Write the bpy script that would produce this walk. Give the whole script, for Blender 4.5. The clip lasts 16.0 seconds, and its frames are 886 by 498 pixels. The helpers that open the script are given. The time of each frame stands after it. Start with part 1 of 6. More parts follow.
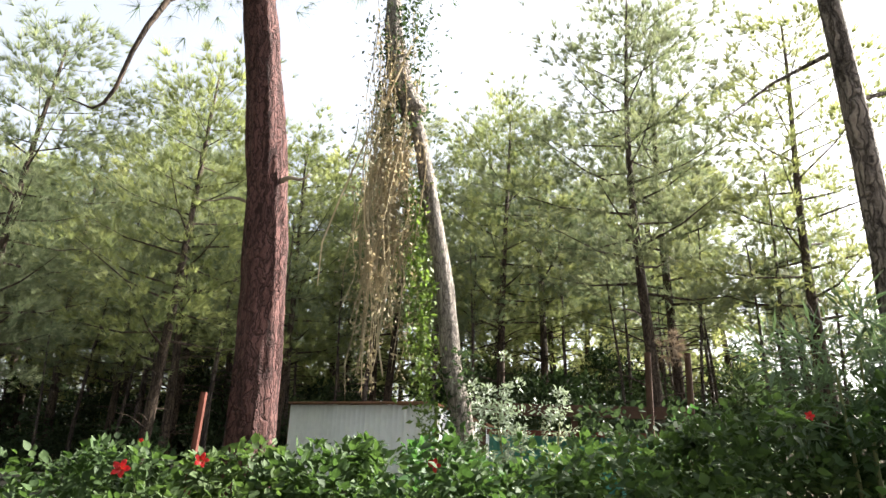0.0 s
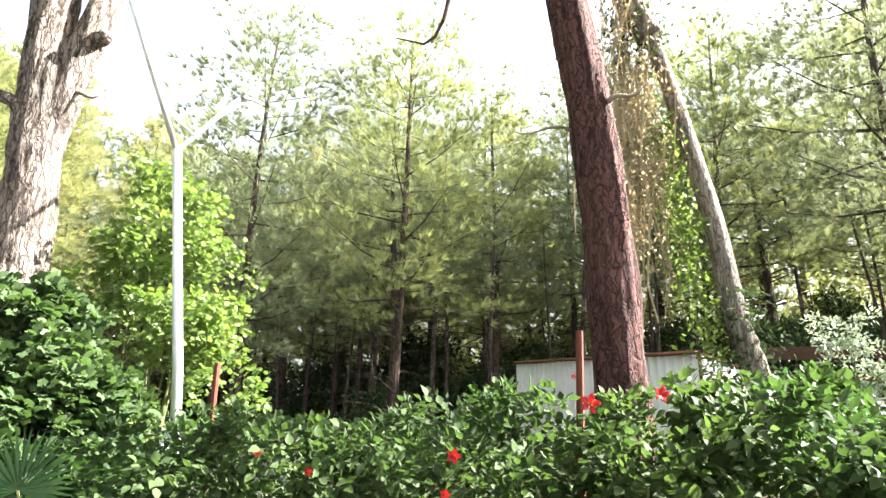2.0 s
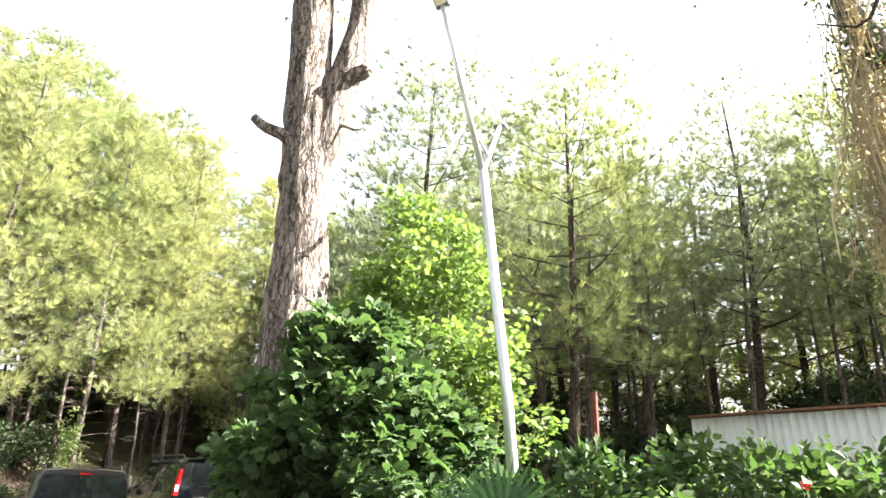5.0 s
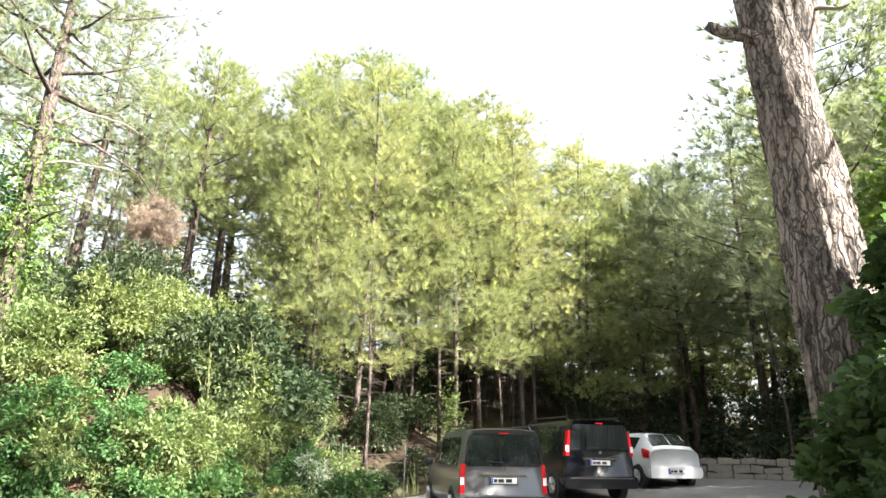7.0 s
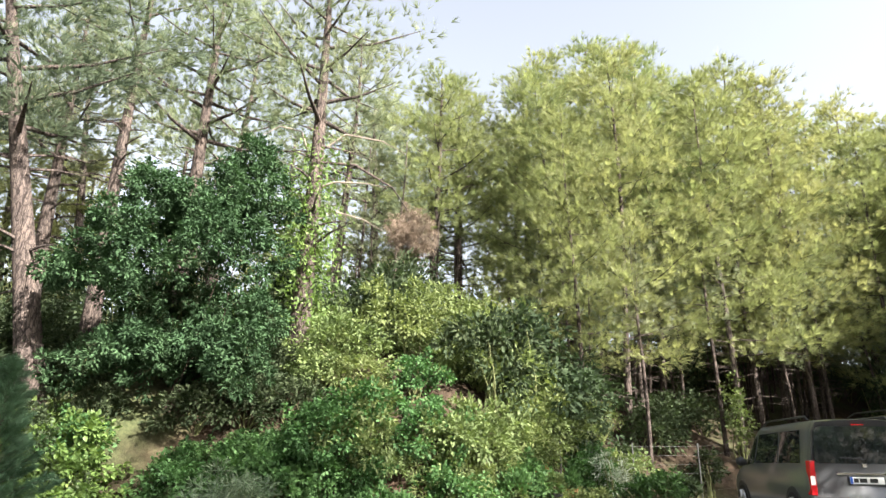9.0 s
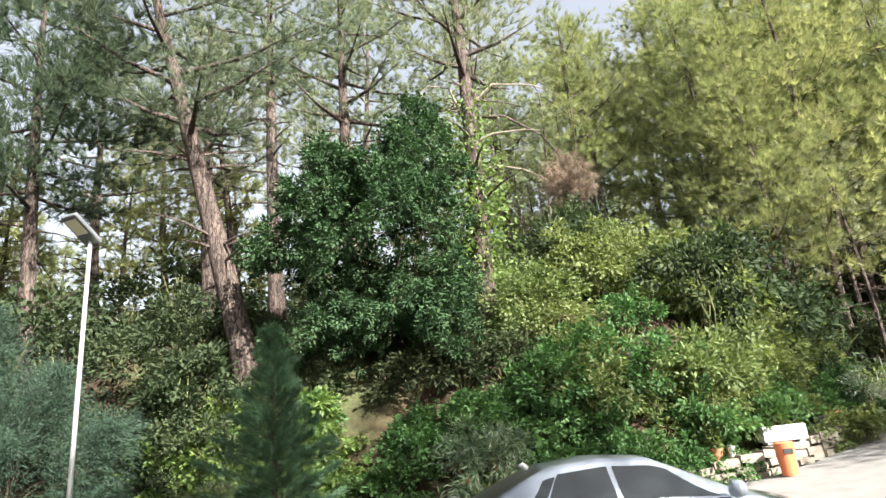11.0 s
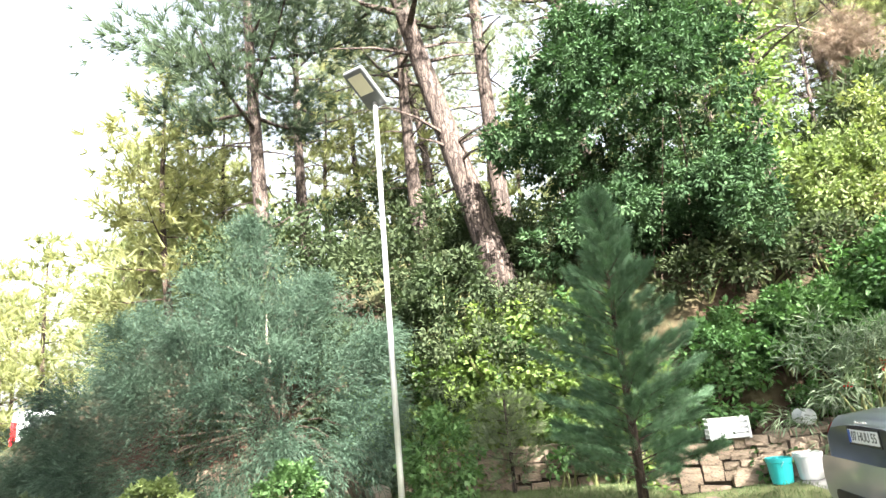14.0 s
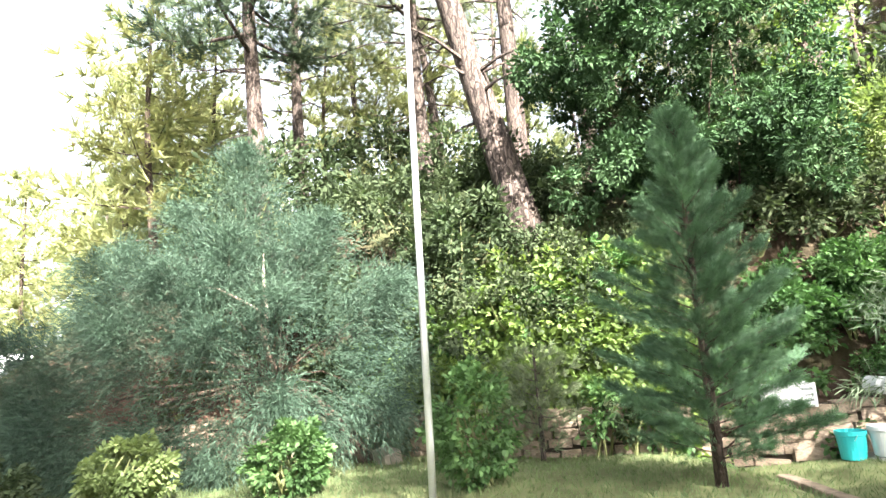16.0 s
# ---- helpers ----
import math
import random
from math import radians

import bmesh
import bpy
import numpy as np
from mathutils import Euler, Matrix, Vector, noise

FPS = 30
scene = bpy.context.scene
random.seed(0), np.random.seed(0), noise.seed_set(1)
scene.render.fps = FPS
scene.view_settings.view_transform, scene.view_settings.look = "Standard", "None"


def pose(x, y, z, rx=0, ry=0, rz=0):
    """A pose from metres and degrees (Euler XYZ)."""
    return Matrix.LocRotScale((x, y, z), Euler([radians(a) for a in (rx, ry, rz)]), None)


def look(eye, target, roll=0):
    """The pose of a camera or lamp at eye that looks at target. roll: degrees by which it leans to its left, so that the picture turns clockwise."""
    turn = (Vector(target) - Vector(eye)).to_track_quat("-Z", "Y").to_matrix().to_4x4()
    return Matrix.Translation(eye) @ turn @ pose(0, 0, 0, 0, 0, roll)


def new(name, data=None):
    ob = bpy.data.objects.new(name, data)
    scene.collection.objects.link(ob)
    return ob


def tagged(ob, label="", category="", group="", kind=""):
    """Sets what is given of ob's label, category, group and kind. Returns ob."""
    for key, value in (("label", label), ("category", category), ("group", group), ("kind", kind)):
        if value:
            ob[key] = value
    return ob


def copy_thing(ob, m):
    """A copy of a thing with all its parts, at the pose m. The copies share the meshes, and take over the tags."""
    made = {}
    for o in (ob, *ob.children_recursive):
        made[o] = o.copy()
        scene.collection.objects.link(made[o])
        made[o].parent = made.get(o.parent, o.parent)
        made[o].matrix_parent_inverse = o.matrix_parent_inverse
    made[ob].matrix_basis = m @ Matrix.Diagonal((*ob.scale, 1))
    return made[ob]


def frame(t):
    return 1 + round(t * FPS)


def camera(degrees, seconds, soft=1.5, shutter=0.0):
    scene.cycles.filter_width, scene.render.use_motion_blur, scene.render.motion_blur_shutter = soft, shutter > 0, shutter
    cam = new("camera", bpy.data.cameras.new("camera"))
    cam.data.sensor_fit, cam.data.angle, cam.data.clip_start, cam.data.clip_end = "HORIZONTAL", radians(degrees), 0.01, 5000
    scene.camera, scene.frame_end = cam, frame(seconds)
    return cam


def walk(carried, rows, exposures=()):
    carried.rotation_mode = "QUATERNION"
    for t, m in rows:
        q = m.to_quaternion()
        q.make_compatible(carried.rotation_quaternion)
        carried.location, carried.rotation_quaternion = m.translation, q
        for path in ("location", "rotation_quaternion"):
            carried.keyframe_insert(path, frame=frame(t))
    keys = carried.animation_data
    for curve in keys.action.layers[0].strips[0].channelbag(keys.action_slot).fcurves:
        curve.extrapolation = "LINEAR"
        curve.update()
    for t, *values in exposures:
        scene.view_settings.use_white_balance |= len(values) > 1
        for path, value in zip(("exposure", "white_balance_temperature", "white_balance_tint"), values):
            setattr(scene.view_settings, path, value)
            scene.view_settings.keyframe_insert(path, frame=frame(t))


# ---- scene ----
cam = camera(70.1, 16.0)
PATH = [
    (0, (0.298, -0.508, 1.469), (0.144, 1.386, 2.093), 1.9),
    (0.5, (-0.074, -0.43, 1.413), (-0.357, 1.459, 2.006), 3.0),
    (1, (-0.452, -0.298, 1.335), (-0.84, 1.588, 1.877), 2.7),
    (1.5, (-0.813, -0.276, 1.329), (-1.322, 1.594, 1.82), 0.6),
    (2, (-1.194, -0.27, 1.299), (-1.824, 1.557, 1.813), 0.6),
    (2.5, (-1.594, -0.24, 1.27), (-2.137, 1.609, 1.806), -1.5),
    (3, (-1.968, -0.332, 1.219), (-2.653, 1.464, 1.77), -2.3),
    (3.2, (-2.119, -0.343, 1.192), (-2.814, 1.449, 1.743), -1.6),
    (5.3, (-3.936, -0.634, 1.036), (-4.763, 1.048, 1.734), 2.0),
    (5.5, (-4.232, -0.56, 1.003), (-5.091, 1.131, 1.637), 1.8),
    (6, (-4.613, -0.746, 0.943), (-5.53, 0.944, 1.494), 1.7),
    (6.5, (-5.062, -0.985, 0.881), (-6.3, 0.488, 1.428), 0.7),
    (7, (-5.58, -1.338, 0.84), (-7.046, -0.112, 1.431), 1.2),
    (7.5, (-6.103, -1.521, 0.782), (-7.695, -0.455, 1.358), -1.7),
    (8, (-6.423, -2.007, 0.67), (-8.104, -1.12, 1.292), -1.8),
    (8.5, (-7.003, -2.084, 0.637), (-8.699, -1.205, 1.23), -1.1),
    (9, (-7.288, -2.578, 0.509), (-9.049, -1.857, 1.127), 0.8),
    (9.2, (-7.439, -2.748, 0.492), (-9.22, -2.074, 1.103), 1.6),
    (11.3, (-9.203, -4.571, -0.097), (-11.062, -4.127, 0.492), -6.2),
    (11.5, (-9.409, -4.69, -0.099), (-11.281, -4.278, 0.471), -3.8),
    (12, (-9.668, -5.017, -0.153), (-11.585, -4.797, 0.371), -3.8),
    (12.5, (-9.894, -5.318, -0.269), (-11.786, -5.207, 0.37), -5.7),
    (13, (-10.498, -5.688, -0.266), (-12.42, -5.508, 0.253), -5.1),
    (13.5, (-10.863, -6.091, -0.343), (-12.796, -5.979, 0.16), -7.1),
    (14, (-11.11, -6.339, -0.346), (-13.054, -6.349, 0.123), -5.8),
    (14.5, (-11.534, -6.503, -0.312), (-13.481, -6.343, 0.115), -6.9),
    (15, (-11.787, -6.621, -0.326), (-13.744, -6.53, 0.077), -6.3),
    (15.5, (-11.986, -6.721, -0.33), (-13.948, -6.775, 0.053), -4.6),
    (16, (-12.308, -6.805, -0.334), (-14.279, -6.797, 0.005), -4.1),
]
EXPOSURES = [(0, 2.5), (0.8, 3.25), (6.2, 3.4), (7.5, 2.75), (9, 2.45), (11.3, 2.25), (12.1, 2.75), (13, 3.15), (13.5, 3.25), (14.5, 3.5), (16, 3.58)]
walk(cam, [(t, look(eye, target, roll)) for t, eye, target, roll in PATH], EXPOSURES)

# ---- world and sun ----
SUN_DIR = Vector((0.73, 0.34, 0.59)).normalized()
world = bpy.data.worlds.new("world")
scene.world = world
world.use_nodes = True
wn = world.node_tree.nodes
sky = wn.new("ShaderNodeTexSky")
sky.sky_type, sky.sun_disc = "NISHITA", False
sky.sun_elevation = math.asin(SUN_DIR.z)
sky.sun_rotation = math.atan2(SUN_DIR.x, SUN_DIR.y)
sky.dust_density, sky.air_density = 4.0, 1.0
wn["Background"].inputs["Strength"].default_value = 0.082
haze = wn.new("ShaderNodeHueSaturation")
haze.inputs["Saturation"].default_value = 0.38
world.node_tree.links.new(sky.outputs["Color"], haze.inputs["Color"])
world.node_tree.links.new(haze.outputs["Color"], wn["Background"].inputs["Color"])
sun_data = bpy.data.lights.new("sun", "SUN")
sun_data.energy, sun_data.angle, sun_data.color = 5.0, radians(0.6), (1.0, 0.955, 0.885)
sun = new("sun", sun_data)
sun.matrix_world = look(SUN_DIR * 50, (0, 0, 0))


# ---- materials ----
class Nodes:
    """Short hand for one node material."""

    def __init__(self, name):
        self.mat = bpy.data.materials.new(name)
        self.mat.use_nodes = True
        self.tree = self.mat.node_tree
        self.bsdf = self.tree.nodes["Principled BSDF"]
        self.out = self.tree.nodes["Material Output"]
        self.coord = self.add("ShaderNodeTexCoord").outputs["Object"]

    def add(self, kind):
        return self.tree.nodes.new(kind)

    def link(self, a, b):
        self.tree.links.new(a, b)

    def noise(self, scale, detail=4, rough=0.55, stretch=(1, 1, 1)):
        m = self.add("ShaderNodeMapping")
        m.inputs["Scale"].default_value = stretch
        self.link(self.coord, m.inputs["Vector"])
        n = self.add("ShaderNodeTexNoise")
        n.inputs["Scale"].default_value, n.inputs["Detail"].default_value = scale, detail
        n.inputs["Roughness"].default_value = rough
        self.link(m.outputs["Vector"], n.inputs["Vector"])
        return n.outputs["Fac"]

    def voronoi(self, scale, feature="F1", stretch=(1, 1, 1)):
        m = self.add("ShaderNodeMapping")
        m.inputs["Scale"].default_value = stretch
        self.link(self.coord, m.inputs["Vector"])
        n = self.add("ShaderNodeTexVoronoi")
        n.feature = feature
        n.inputs["Scale"].default_value = scale
        self.link(m.outputs["Vector"], n.inputs["Vector"])
        return n.outputs["Distance"]

    def ramp(self, fac, *stops):
        r = self.add("ShaderNodeValToRGB")
        while len(r.color_ramp.elements) < len(stops):
            r.color_ramp.elements.new(0.5)
        for e, (p, c) in zip(r.color_ramp.elements, stops):
            e.position, e.color = p, (*c, 1)
        self.link(fac, r.inputs["Fac"])
        return r.outputs["Color"]

    def mix(self, fac, a, b, mode="MIX"):
        m = self.add("ShaderNodeMix")
        m.data_type, m.blend_type = "RGBA", mode
        for value, sock in ((fac, m.inputs[0]), (a, m.inputs[6]), (b, m.inputs[7])):
            if isinstance(value, bpy.types.NodeSocket):
                self.link(value, sock)
            elif isinstance(value, (int, float)):
                sock.default_value = value
            else:
                sock.default_value = (*value, 1)
        return m.outputs[2]

    def colour(self, value):
        if isinstance(value, bpy.types.NodeSocket):
            self.link(value, self.bsdf.inputs["Base Color"])
        else:
            self.bsdf.inputs["Base Color"].default_value = (*value, 1)

    def set(self, rough=0.6, metal=0.0, spec=0.5):
        self.bsdf.inputs["Roughness"].default_value = rough
        self.bsdf.inputs["Metallic"].default_value = metal
        self.bsdf.inputs["Specular IOR Level"].default_value = spec

    def bump(self, height, strength=0.4, distance=0.02):
        b = self.add("ShaderNodeBump")
        b.inputs["Strength"].default_value, b.inputs["Distance"].default_value = strength, distance
        self.link(height, b.inputs["Height"])
        self.link(b.outputs["Normal"], self.bsdf.inputs["Normal"])


def leaf_material(name, dark, light, through_colour, share=0.35, rough=0.5, spec=0.35):
    """Leaves: colour varies from leaf to leaf and in patches, light comes through."""
    n = Nodes(name)
    geo = n.add("ShaderNodeNewGeometry")
    info = n.add("ShaderNodeObjectInfo")
    dark = (dark[0] * 0.36, dark[1] * 0.36, dark[2] * 0.42)
    light = (light[0] * 0.62, light[1] * 0.62, light[2] * 0.73)
    dark, light = tuple(a * 0.68 + b * 0.32 for a, b in zip(dark, light)), tuple(a * 0.22 + b * 0.78 for a, b in zip(dark, light))
    each = n.ramp(geo.outputs["Random Per Island"], (0.0, dark), (1.0, light))
    patch = n.ramp(n.noise(0.9, 3), (0.3, (0.72, 0.76, 0.7)), (0.7, (1.25, 1.18, 1.05)))
    col = n.mix(1.0, each, patch, "MULTIPLY")
    tone = n.ramp(info.outputs["Random"], (0.0, (0.85, 0.92, 0.85)), (1.0, (1.12, 1.06, 1.0)))
    col = n.mix(1.0, col, tone, "MULTIPLY")
    n.colour(col)
    n.set(rough, 0, spec)
    tr = n.add("ShaderNodeBsdfTranslucent")
    n.link(n.mix(1.0, col, through_colour, "MULTIPLY"), tr.inputs["Color"])
    mixer = n.add("ShaderNodeMixShader")
    mixer.inputs["Fac"].default_value = share
    n.link(n.bsdf.outputs["BSDF"], mixer.inputs[1])
    n.link(tr.outputs["BSDF"], mixer.inputs[2])
    n.link(mixer.outputs["Shader"], n.out.inputs["Surface"])
    return n.mat


def bark_material(name, deep, mid, plate, scale=9.0, tall=0.22, depth=0.03):
    """Bark: uneven long plates between dark furrows, with flaky grain."""
    n = Nodes(name)
    warp = n.add("ShaderNodeTexNoise")
    warp.inputs["Scale"].default_value, warp.inputs["Detail"].default_value = scale * 0.7, 3
    n.link(n.coord, warp.inputs["Vector"])
    shift = n.add("ShaderNodeVectorMath")
    shift.operation = "MULTIPLY_ADD"
    shift.inputs[1].default_value = (0.10, 0.10, 0.35)
    n.link(warp.outputs["Color"], shift.inputs[0])
    n.link(n.coord, shift.inputs[2])
    n.coord = shift.outputs["Vector"]
    fine = n.noise(scale * 1.6, 7, 0.62, (1, 1, tall * 0.6))
    crack = n.voronoi(scale * 1.7, "DISTANCE_TO_EDGE", (1, 1, tall))
    grain = n.noise(scale * 7, 6, 0.7, (1, 1, 0.3))
    body = n.ramp(grain, (0.3, mid), (0.7, plate))
    furrow = n.mix(1.0, n.ramp(crack, (0.0, (0.15, 0.15, 0.15)), (0.13, (1, 1, 1))), n.ramp(fine, (0.36, (0.1, 0.1, 0.1)), (0.52, (1, 1, 1))), "MULTIPLY")
    col = n.mix(furrow, deep, body)
    big = n.ramp(n.noise(1.3, 3), (0.3, (0.8, 0.8, 0.8)), (0.7, (1.2, 1.15, 1.1)))
    n.colour(n.mix(1.0, col, big, "MULTIPLY"))
    n.set(0.9, 0, 0.2)
    n.bump(n.mix(0.35, furrow, grain), 0.9, depth)
    return n.mat


def plain(name, colour, rough=0.5, metal=0.0, wear=0.12, scale=14.0, spec=0.5, relief=0.1):
    """A painted, plastic, metal or stone surface with slight dirt and grain."""
    n = Nodes(name)
    lo = tuple(c * (1 - wear * 1.6) for c in colour)
    hi = tuple(min(1.0, c * (1 + wear)) for c in colour)
    grain = n.noise(scale, 5, 0.6)
    big = n.ramp(n.noise(scale * 0.12, 3), (0.3, lo), (0.7, hi))
    n.colour(n.mix(0.5, big, n.ramp(grain, (0.3, lo), (0.7, hi))))
    n.set(rough, metal, spec)
    if relief:
        n.bump(grain, relief, 0.01)
    return n.mat


def glass_material(name, tint, alpha_rough=0.03):
    n = Nodes(name)
    n.colour(tint)
    n.set(alpha_rough, 0.0, 0.65)
    n.bsdf.inputs["Coat Weight"].default_value = 0.0
    n.bsdf.inputs["Coat Roughness"].default_value = 0.02
    return n.mat


# NEEDLE_SUN: pine needles with the sunlight put into a paler, yellower colour
NEEDLE_SUN = leaf_material("needles_sunlit_tint", (0.200, 0.245, 0.098), (0.490, 0.530, 0.250), (1.40, 1.42, 1.10), 0.48, 0.7, 0.12)
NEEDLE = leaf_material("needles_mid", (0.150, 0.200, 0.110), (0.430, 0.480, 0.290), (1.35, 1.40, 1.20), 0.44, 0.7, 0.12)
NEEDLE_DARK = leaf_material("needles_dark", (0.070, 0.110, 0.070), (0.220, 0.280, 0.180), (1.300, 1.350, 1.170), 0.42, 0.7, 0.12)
NEEDLE_DEAD = leaf_material("needles_dead", (0.26, 0.18, 0.13), (0.46, 0.36, 0.28), (1.1, 1.0, 0.85), 0.25, 0.8, 0.1)
HIBISCUS = leaf_material("hibiscus_leaf", (0.034, 0.070, 0.028), (0.160, 0.240, 0.090), (1.4, 1.600, 0.85), 0.32, 0.6, 0.15)
LOBED = leaf_material("lobed_leaf", (0.040, 0.084, 0.038), (0.160, 0.255, 0.108), (1.38, 1.600, 0.88), 0.34, 0.6, 0.15)
VINE = leaf_material("vine_leaf", (0.090, 0.175, 0.050), (0.330, 0.470, 0.140), (1.404, 1.500, 0.845), 0.40, 0.5, 0.3)
CAROB = leaf_material("dark_leaf", (0.012, 0.038, 0.020), (0.120, 0.215, 0.105), (1.1, 1.4, 0.8), 0.18, 0.8, 0.03)
OLIVE_SHRUB = leaf_material("olive_green_leaf", (0.120, 0.180, 0.060), (0.340, 0.420, 0.170), (1.32, 1.400, 0.80), 0.36, 0.55, 0.2)
BRIGHT = leaf_material("bright_leaf", (0.034, 0.100, 0.036), (0.175, 0.330, 0.115), (1.25, 1.500, 0.85), 0.34, 0.55, 0.2)
WILLOW = leaf_material("grey_green_leaf", (0.040, 0.088, 0.062), (0.120, 0.200, 0.135), (1.12, 1.25, 1.0), 0.32, 0.55, 0.25)
CYPRESS = leaf_material("cypress_spray", (0.056, 0.130, 0.078), (0.210, 0.360, 0.195), (1.2, 1.35, 0.9), 0.28, 0.55, 0.25)
SILVER = leaf_material("silver_leaf", (0.60, 0.66, 0.52), (0.90, 0.95, 0.76), (1.0, 1.1, 0.8), 0.2, 0.5, 0.3)
OLEANDER = leaf_material("oleander_leaf", (0.14, 0.22, 0.13), (0.36, 0.46, 0.30), (1.2, 1.4, 0.8), 0.25, 0.55, 0.25)
PALM = leaf_material("palm_leaf", (0.05, 0.13, 0.035), (0.10, 0.22, 0.06), (1.3, 1.6, 0.6), 0.35, 0.4, 0.4)
GRASS = leaf_material("grass_blade", (0.11, 0.18, 0.08), (0.26, 0.36, 0.17), (1.2, 1.300, 0.8), 0.38, 0.6, 0.2)
DRY_VINE = leaf_material("dry_vine", (0.55, 0.46, 0.30), (0.90, 0.78, 0.54), (1.0, 0.95, 0.8), 0.3, 0.8, 0.1)
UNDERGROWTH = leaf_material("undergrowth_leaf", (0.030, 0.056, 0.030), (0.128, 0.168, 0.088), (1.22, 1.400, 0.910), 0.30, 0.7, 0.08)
RED_PETAL = leaf_material("red_petal", (0.55, 0.012, 0.012), (0.80, 0.03, 0.03), (1.2, 0.8, 0.8), 0.3, 0.5, 0.3)
RED_BARK = bark_material("red_pine_bark", (0.022, 0.011, 0.010), (0.072, 0.034, 0.031), (0.150, 0.078, 0.072), 14, 0.20, 0.03)
GREY_BARK = bark_material("grey_furrowed_bark", (0.022, 0.017, 0.015), (0.19, 0.15, 0.13), (0.40, 0.35, 0.31), 11, 0.16, 0.04)
PALE_BARK = bark_material("pale_bark", (0.06, 0.052, 0.047), (0.20, 0.175, 0.155), (0.37, 0.335, 0.30), 12, 0.2, 0.015)
PINE_BARK = bark_material("pine_bark", (0.016, 0.012, 0.011), (0.065, 0.050, 0.044), (0.155, 0.125, 0.11), 8, 0.25, 0.025)
DARK_BARK = bark_material("dark_bark", (0.015, 0.011, 0.009), (0.055, 0.041, 0.033), (0.12, 0.09, 0.068), 9, 0.25, 0.02)
DEAD_WOOD = plain("dead_wood", (0.24, 0.20, 0.16), 0.85, 0, 0.25, 20, 0.2)
STEM = plain("green_stem", (0.14, 0.15, 0.06), 0.7, 0, 0.25, 20, 0.3)
STEEL = plain("galvanised_steel", (0.62, 0.63, 0.64), 0.38, 0.6, 0.08, 9)
LAMP_GREY = plain("lamp_grey", (0.16, 0.17, 0.18), 0.45, 0.3, 0.1)
LED = plain("led_lens", (0.75, 0.72, 0.55), 0.25, 0, 0.05)
RUST = plain("rusty_iron", (0.13, 0.042, 0.028), 0.85, 0.1, 0.35, 25, 0.3, 0.3)
WHITE_SHEET = plain("white_sheet_metal", (0.74, 0.74, 0.72), 0.45, 0.0, 0.1, 6)
ROOF_RUST = plain("rusty_roof_sheet", (0.30, 0.15, 0.09), 0.8, 0.1, 0.35, 8, 0.3, 0.3)
TEAL = plain("teal_cover", (0.06, 0.27, 0.22), 0.6, 0, 0.2, 5)
BROWN_WOOD = plain("brown_timber", (0.075, 0.042, 0.028), 0.8, 0, 0.3, 8, 0.2, 0.3)
CONCRETE = plain("parking_concrete", (0.19, 0.184, 0.176), 0.9, 0, 0.2, 3, 0.2, 0.2)
STONE = plain("wall_stone", (0.21, 0.165, 0.125), 0.94, 0, 0.5, 9, 0.1, 0.8)
MORTAR = plain("wall_mortar", (0.055, 0.045, 0.036), 0.95, 0, 0.2, 12, 0.1, 0.4)
PALE_STONE = plain("pale_stone", (0.22, 0.195, 0.16), 0.9, 0, 0.18, 7, 0.2, 0.4)
TYRE = plain("tyre_rubber", (0.022, 0.022, 0.023), 0.8, 0, 0.2, 30, 0.3)
RIM = plain("alloy_rim", (0.55, 0.55, 0.56), 0.3, 0.8, 0.05)
BLACK_PLASTIC = plain("black_plastic", (0.025, 0.025, 0.027), 0.55, 0, 0.15)
CHROME = plain("chrome_trim", (0.75, 0.75, 0.76), 0.15, 1.0, 0.02, 10, 0.5, 0)
LIGHT_RED = plain("red_lamp_lens", (0.55, 0.012, 0.018), 0.12, 0, 0.05, 40, 0.7, 0)
LIGHT_CLEAR = plain("clear_lamp_lens", (0.75, 0.72, 0.70), 0.12, 0, 0.05, 40, 0.7, 0)
PLATE = plain("number_plate", (0.78, 0.78, 0.76), 0.4, 0, 0.05)
PLATE_BLUE = plain("plate_blue", (0.03, 0.10, 0.42), 0.4, 0, 0.05)
INK = plain("black_ink", (0.02, 0.02, 0.02), 0.5, 0, 0.05)
CAR_GLASS = glass_material("car_glass", (0.012, 0.015, 0.016))
TEAL_PLASTIC = plain("teal_plastic", (0.02, 0.36, 0.37), 0.4, 0, 0.06)
WHITE_PLASTIC = plain("white_plastic", (0.52, 0.53, 0.53), 0.45, 0, 0.06)
TERRACOTTA = plain("terracotta", (0.45, 0.19, 0.10), 0.85, 0, 0.15, 14, 0.2)
ORANGE = plain("orange_plastic", (0.62, 0.17, 0.07), 0.5, 0, 0.08)
WIRE = plain("fence_wire", (0.12, 0.12, 0.115), 0.5, 0.6, 0.1)


def paint(name, colour, metal=0.5, rough=0.32):
    n = Nodes(name)
    flake = n.ramp(n.noise(220, 2), (0.35, tuple(c * 0.9 for c in colour)), (0.65, tuple(min(1, c * 1.1) for c in colour)))
    dust = n.noise(2.2, 4)
    n.colour(n.mix(n.ramp(dust, (0.5, (0, 0, 0)), (0.95, (0.08, 0.08, 0.08))), flake, (0.35, 0.32, 0.28)))
    n.set(rough, metal, 0.5)
    n.bsdf.inputs["Coat Weight"].default_value = 0.7
    n.bsdf.inputs["Coat Roughness"].default_value = 0.06
    return n.mat


PAINT_GREY = paint("grey_metallic_paint", (0.16, 0.163, 0.17))
PAINT_BLACK = paint("dark_blue_black_paint", (0.004, 0.005, 0.008), 0.0, 0.2)
PAINT_WHITE = paint("white_paint", (0.72, 0.73, 0.75), 0.0, 0.35)
PAINT_SILVER = paint("silver_metallic_paint", (0.24, 0.27, 0.31), 0.45, 0.3)


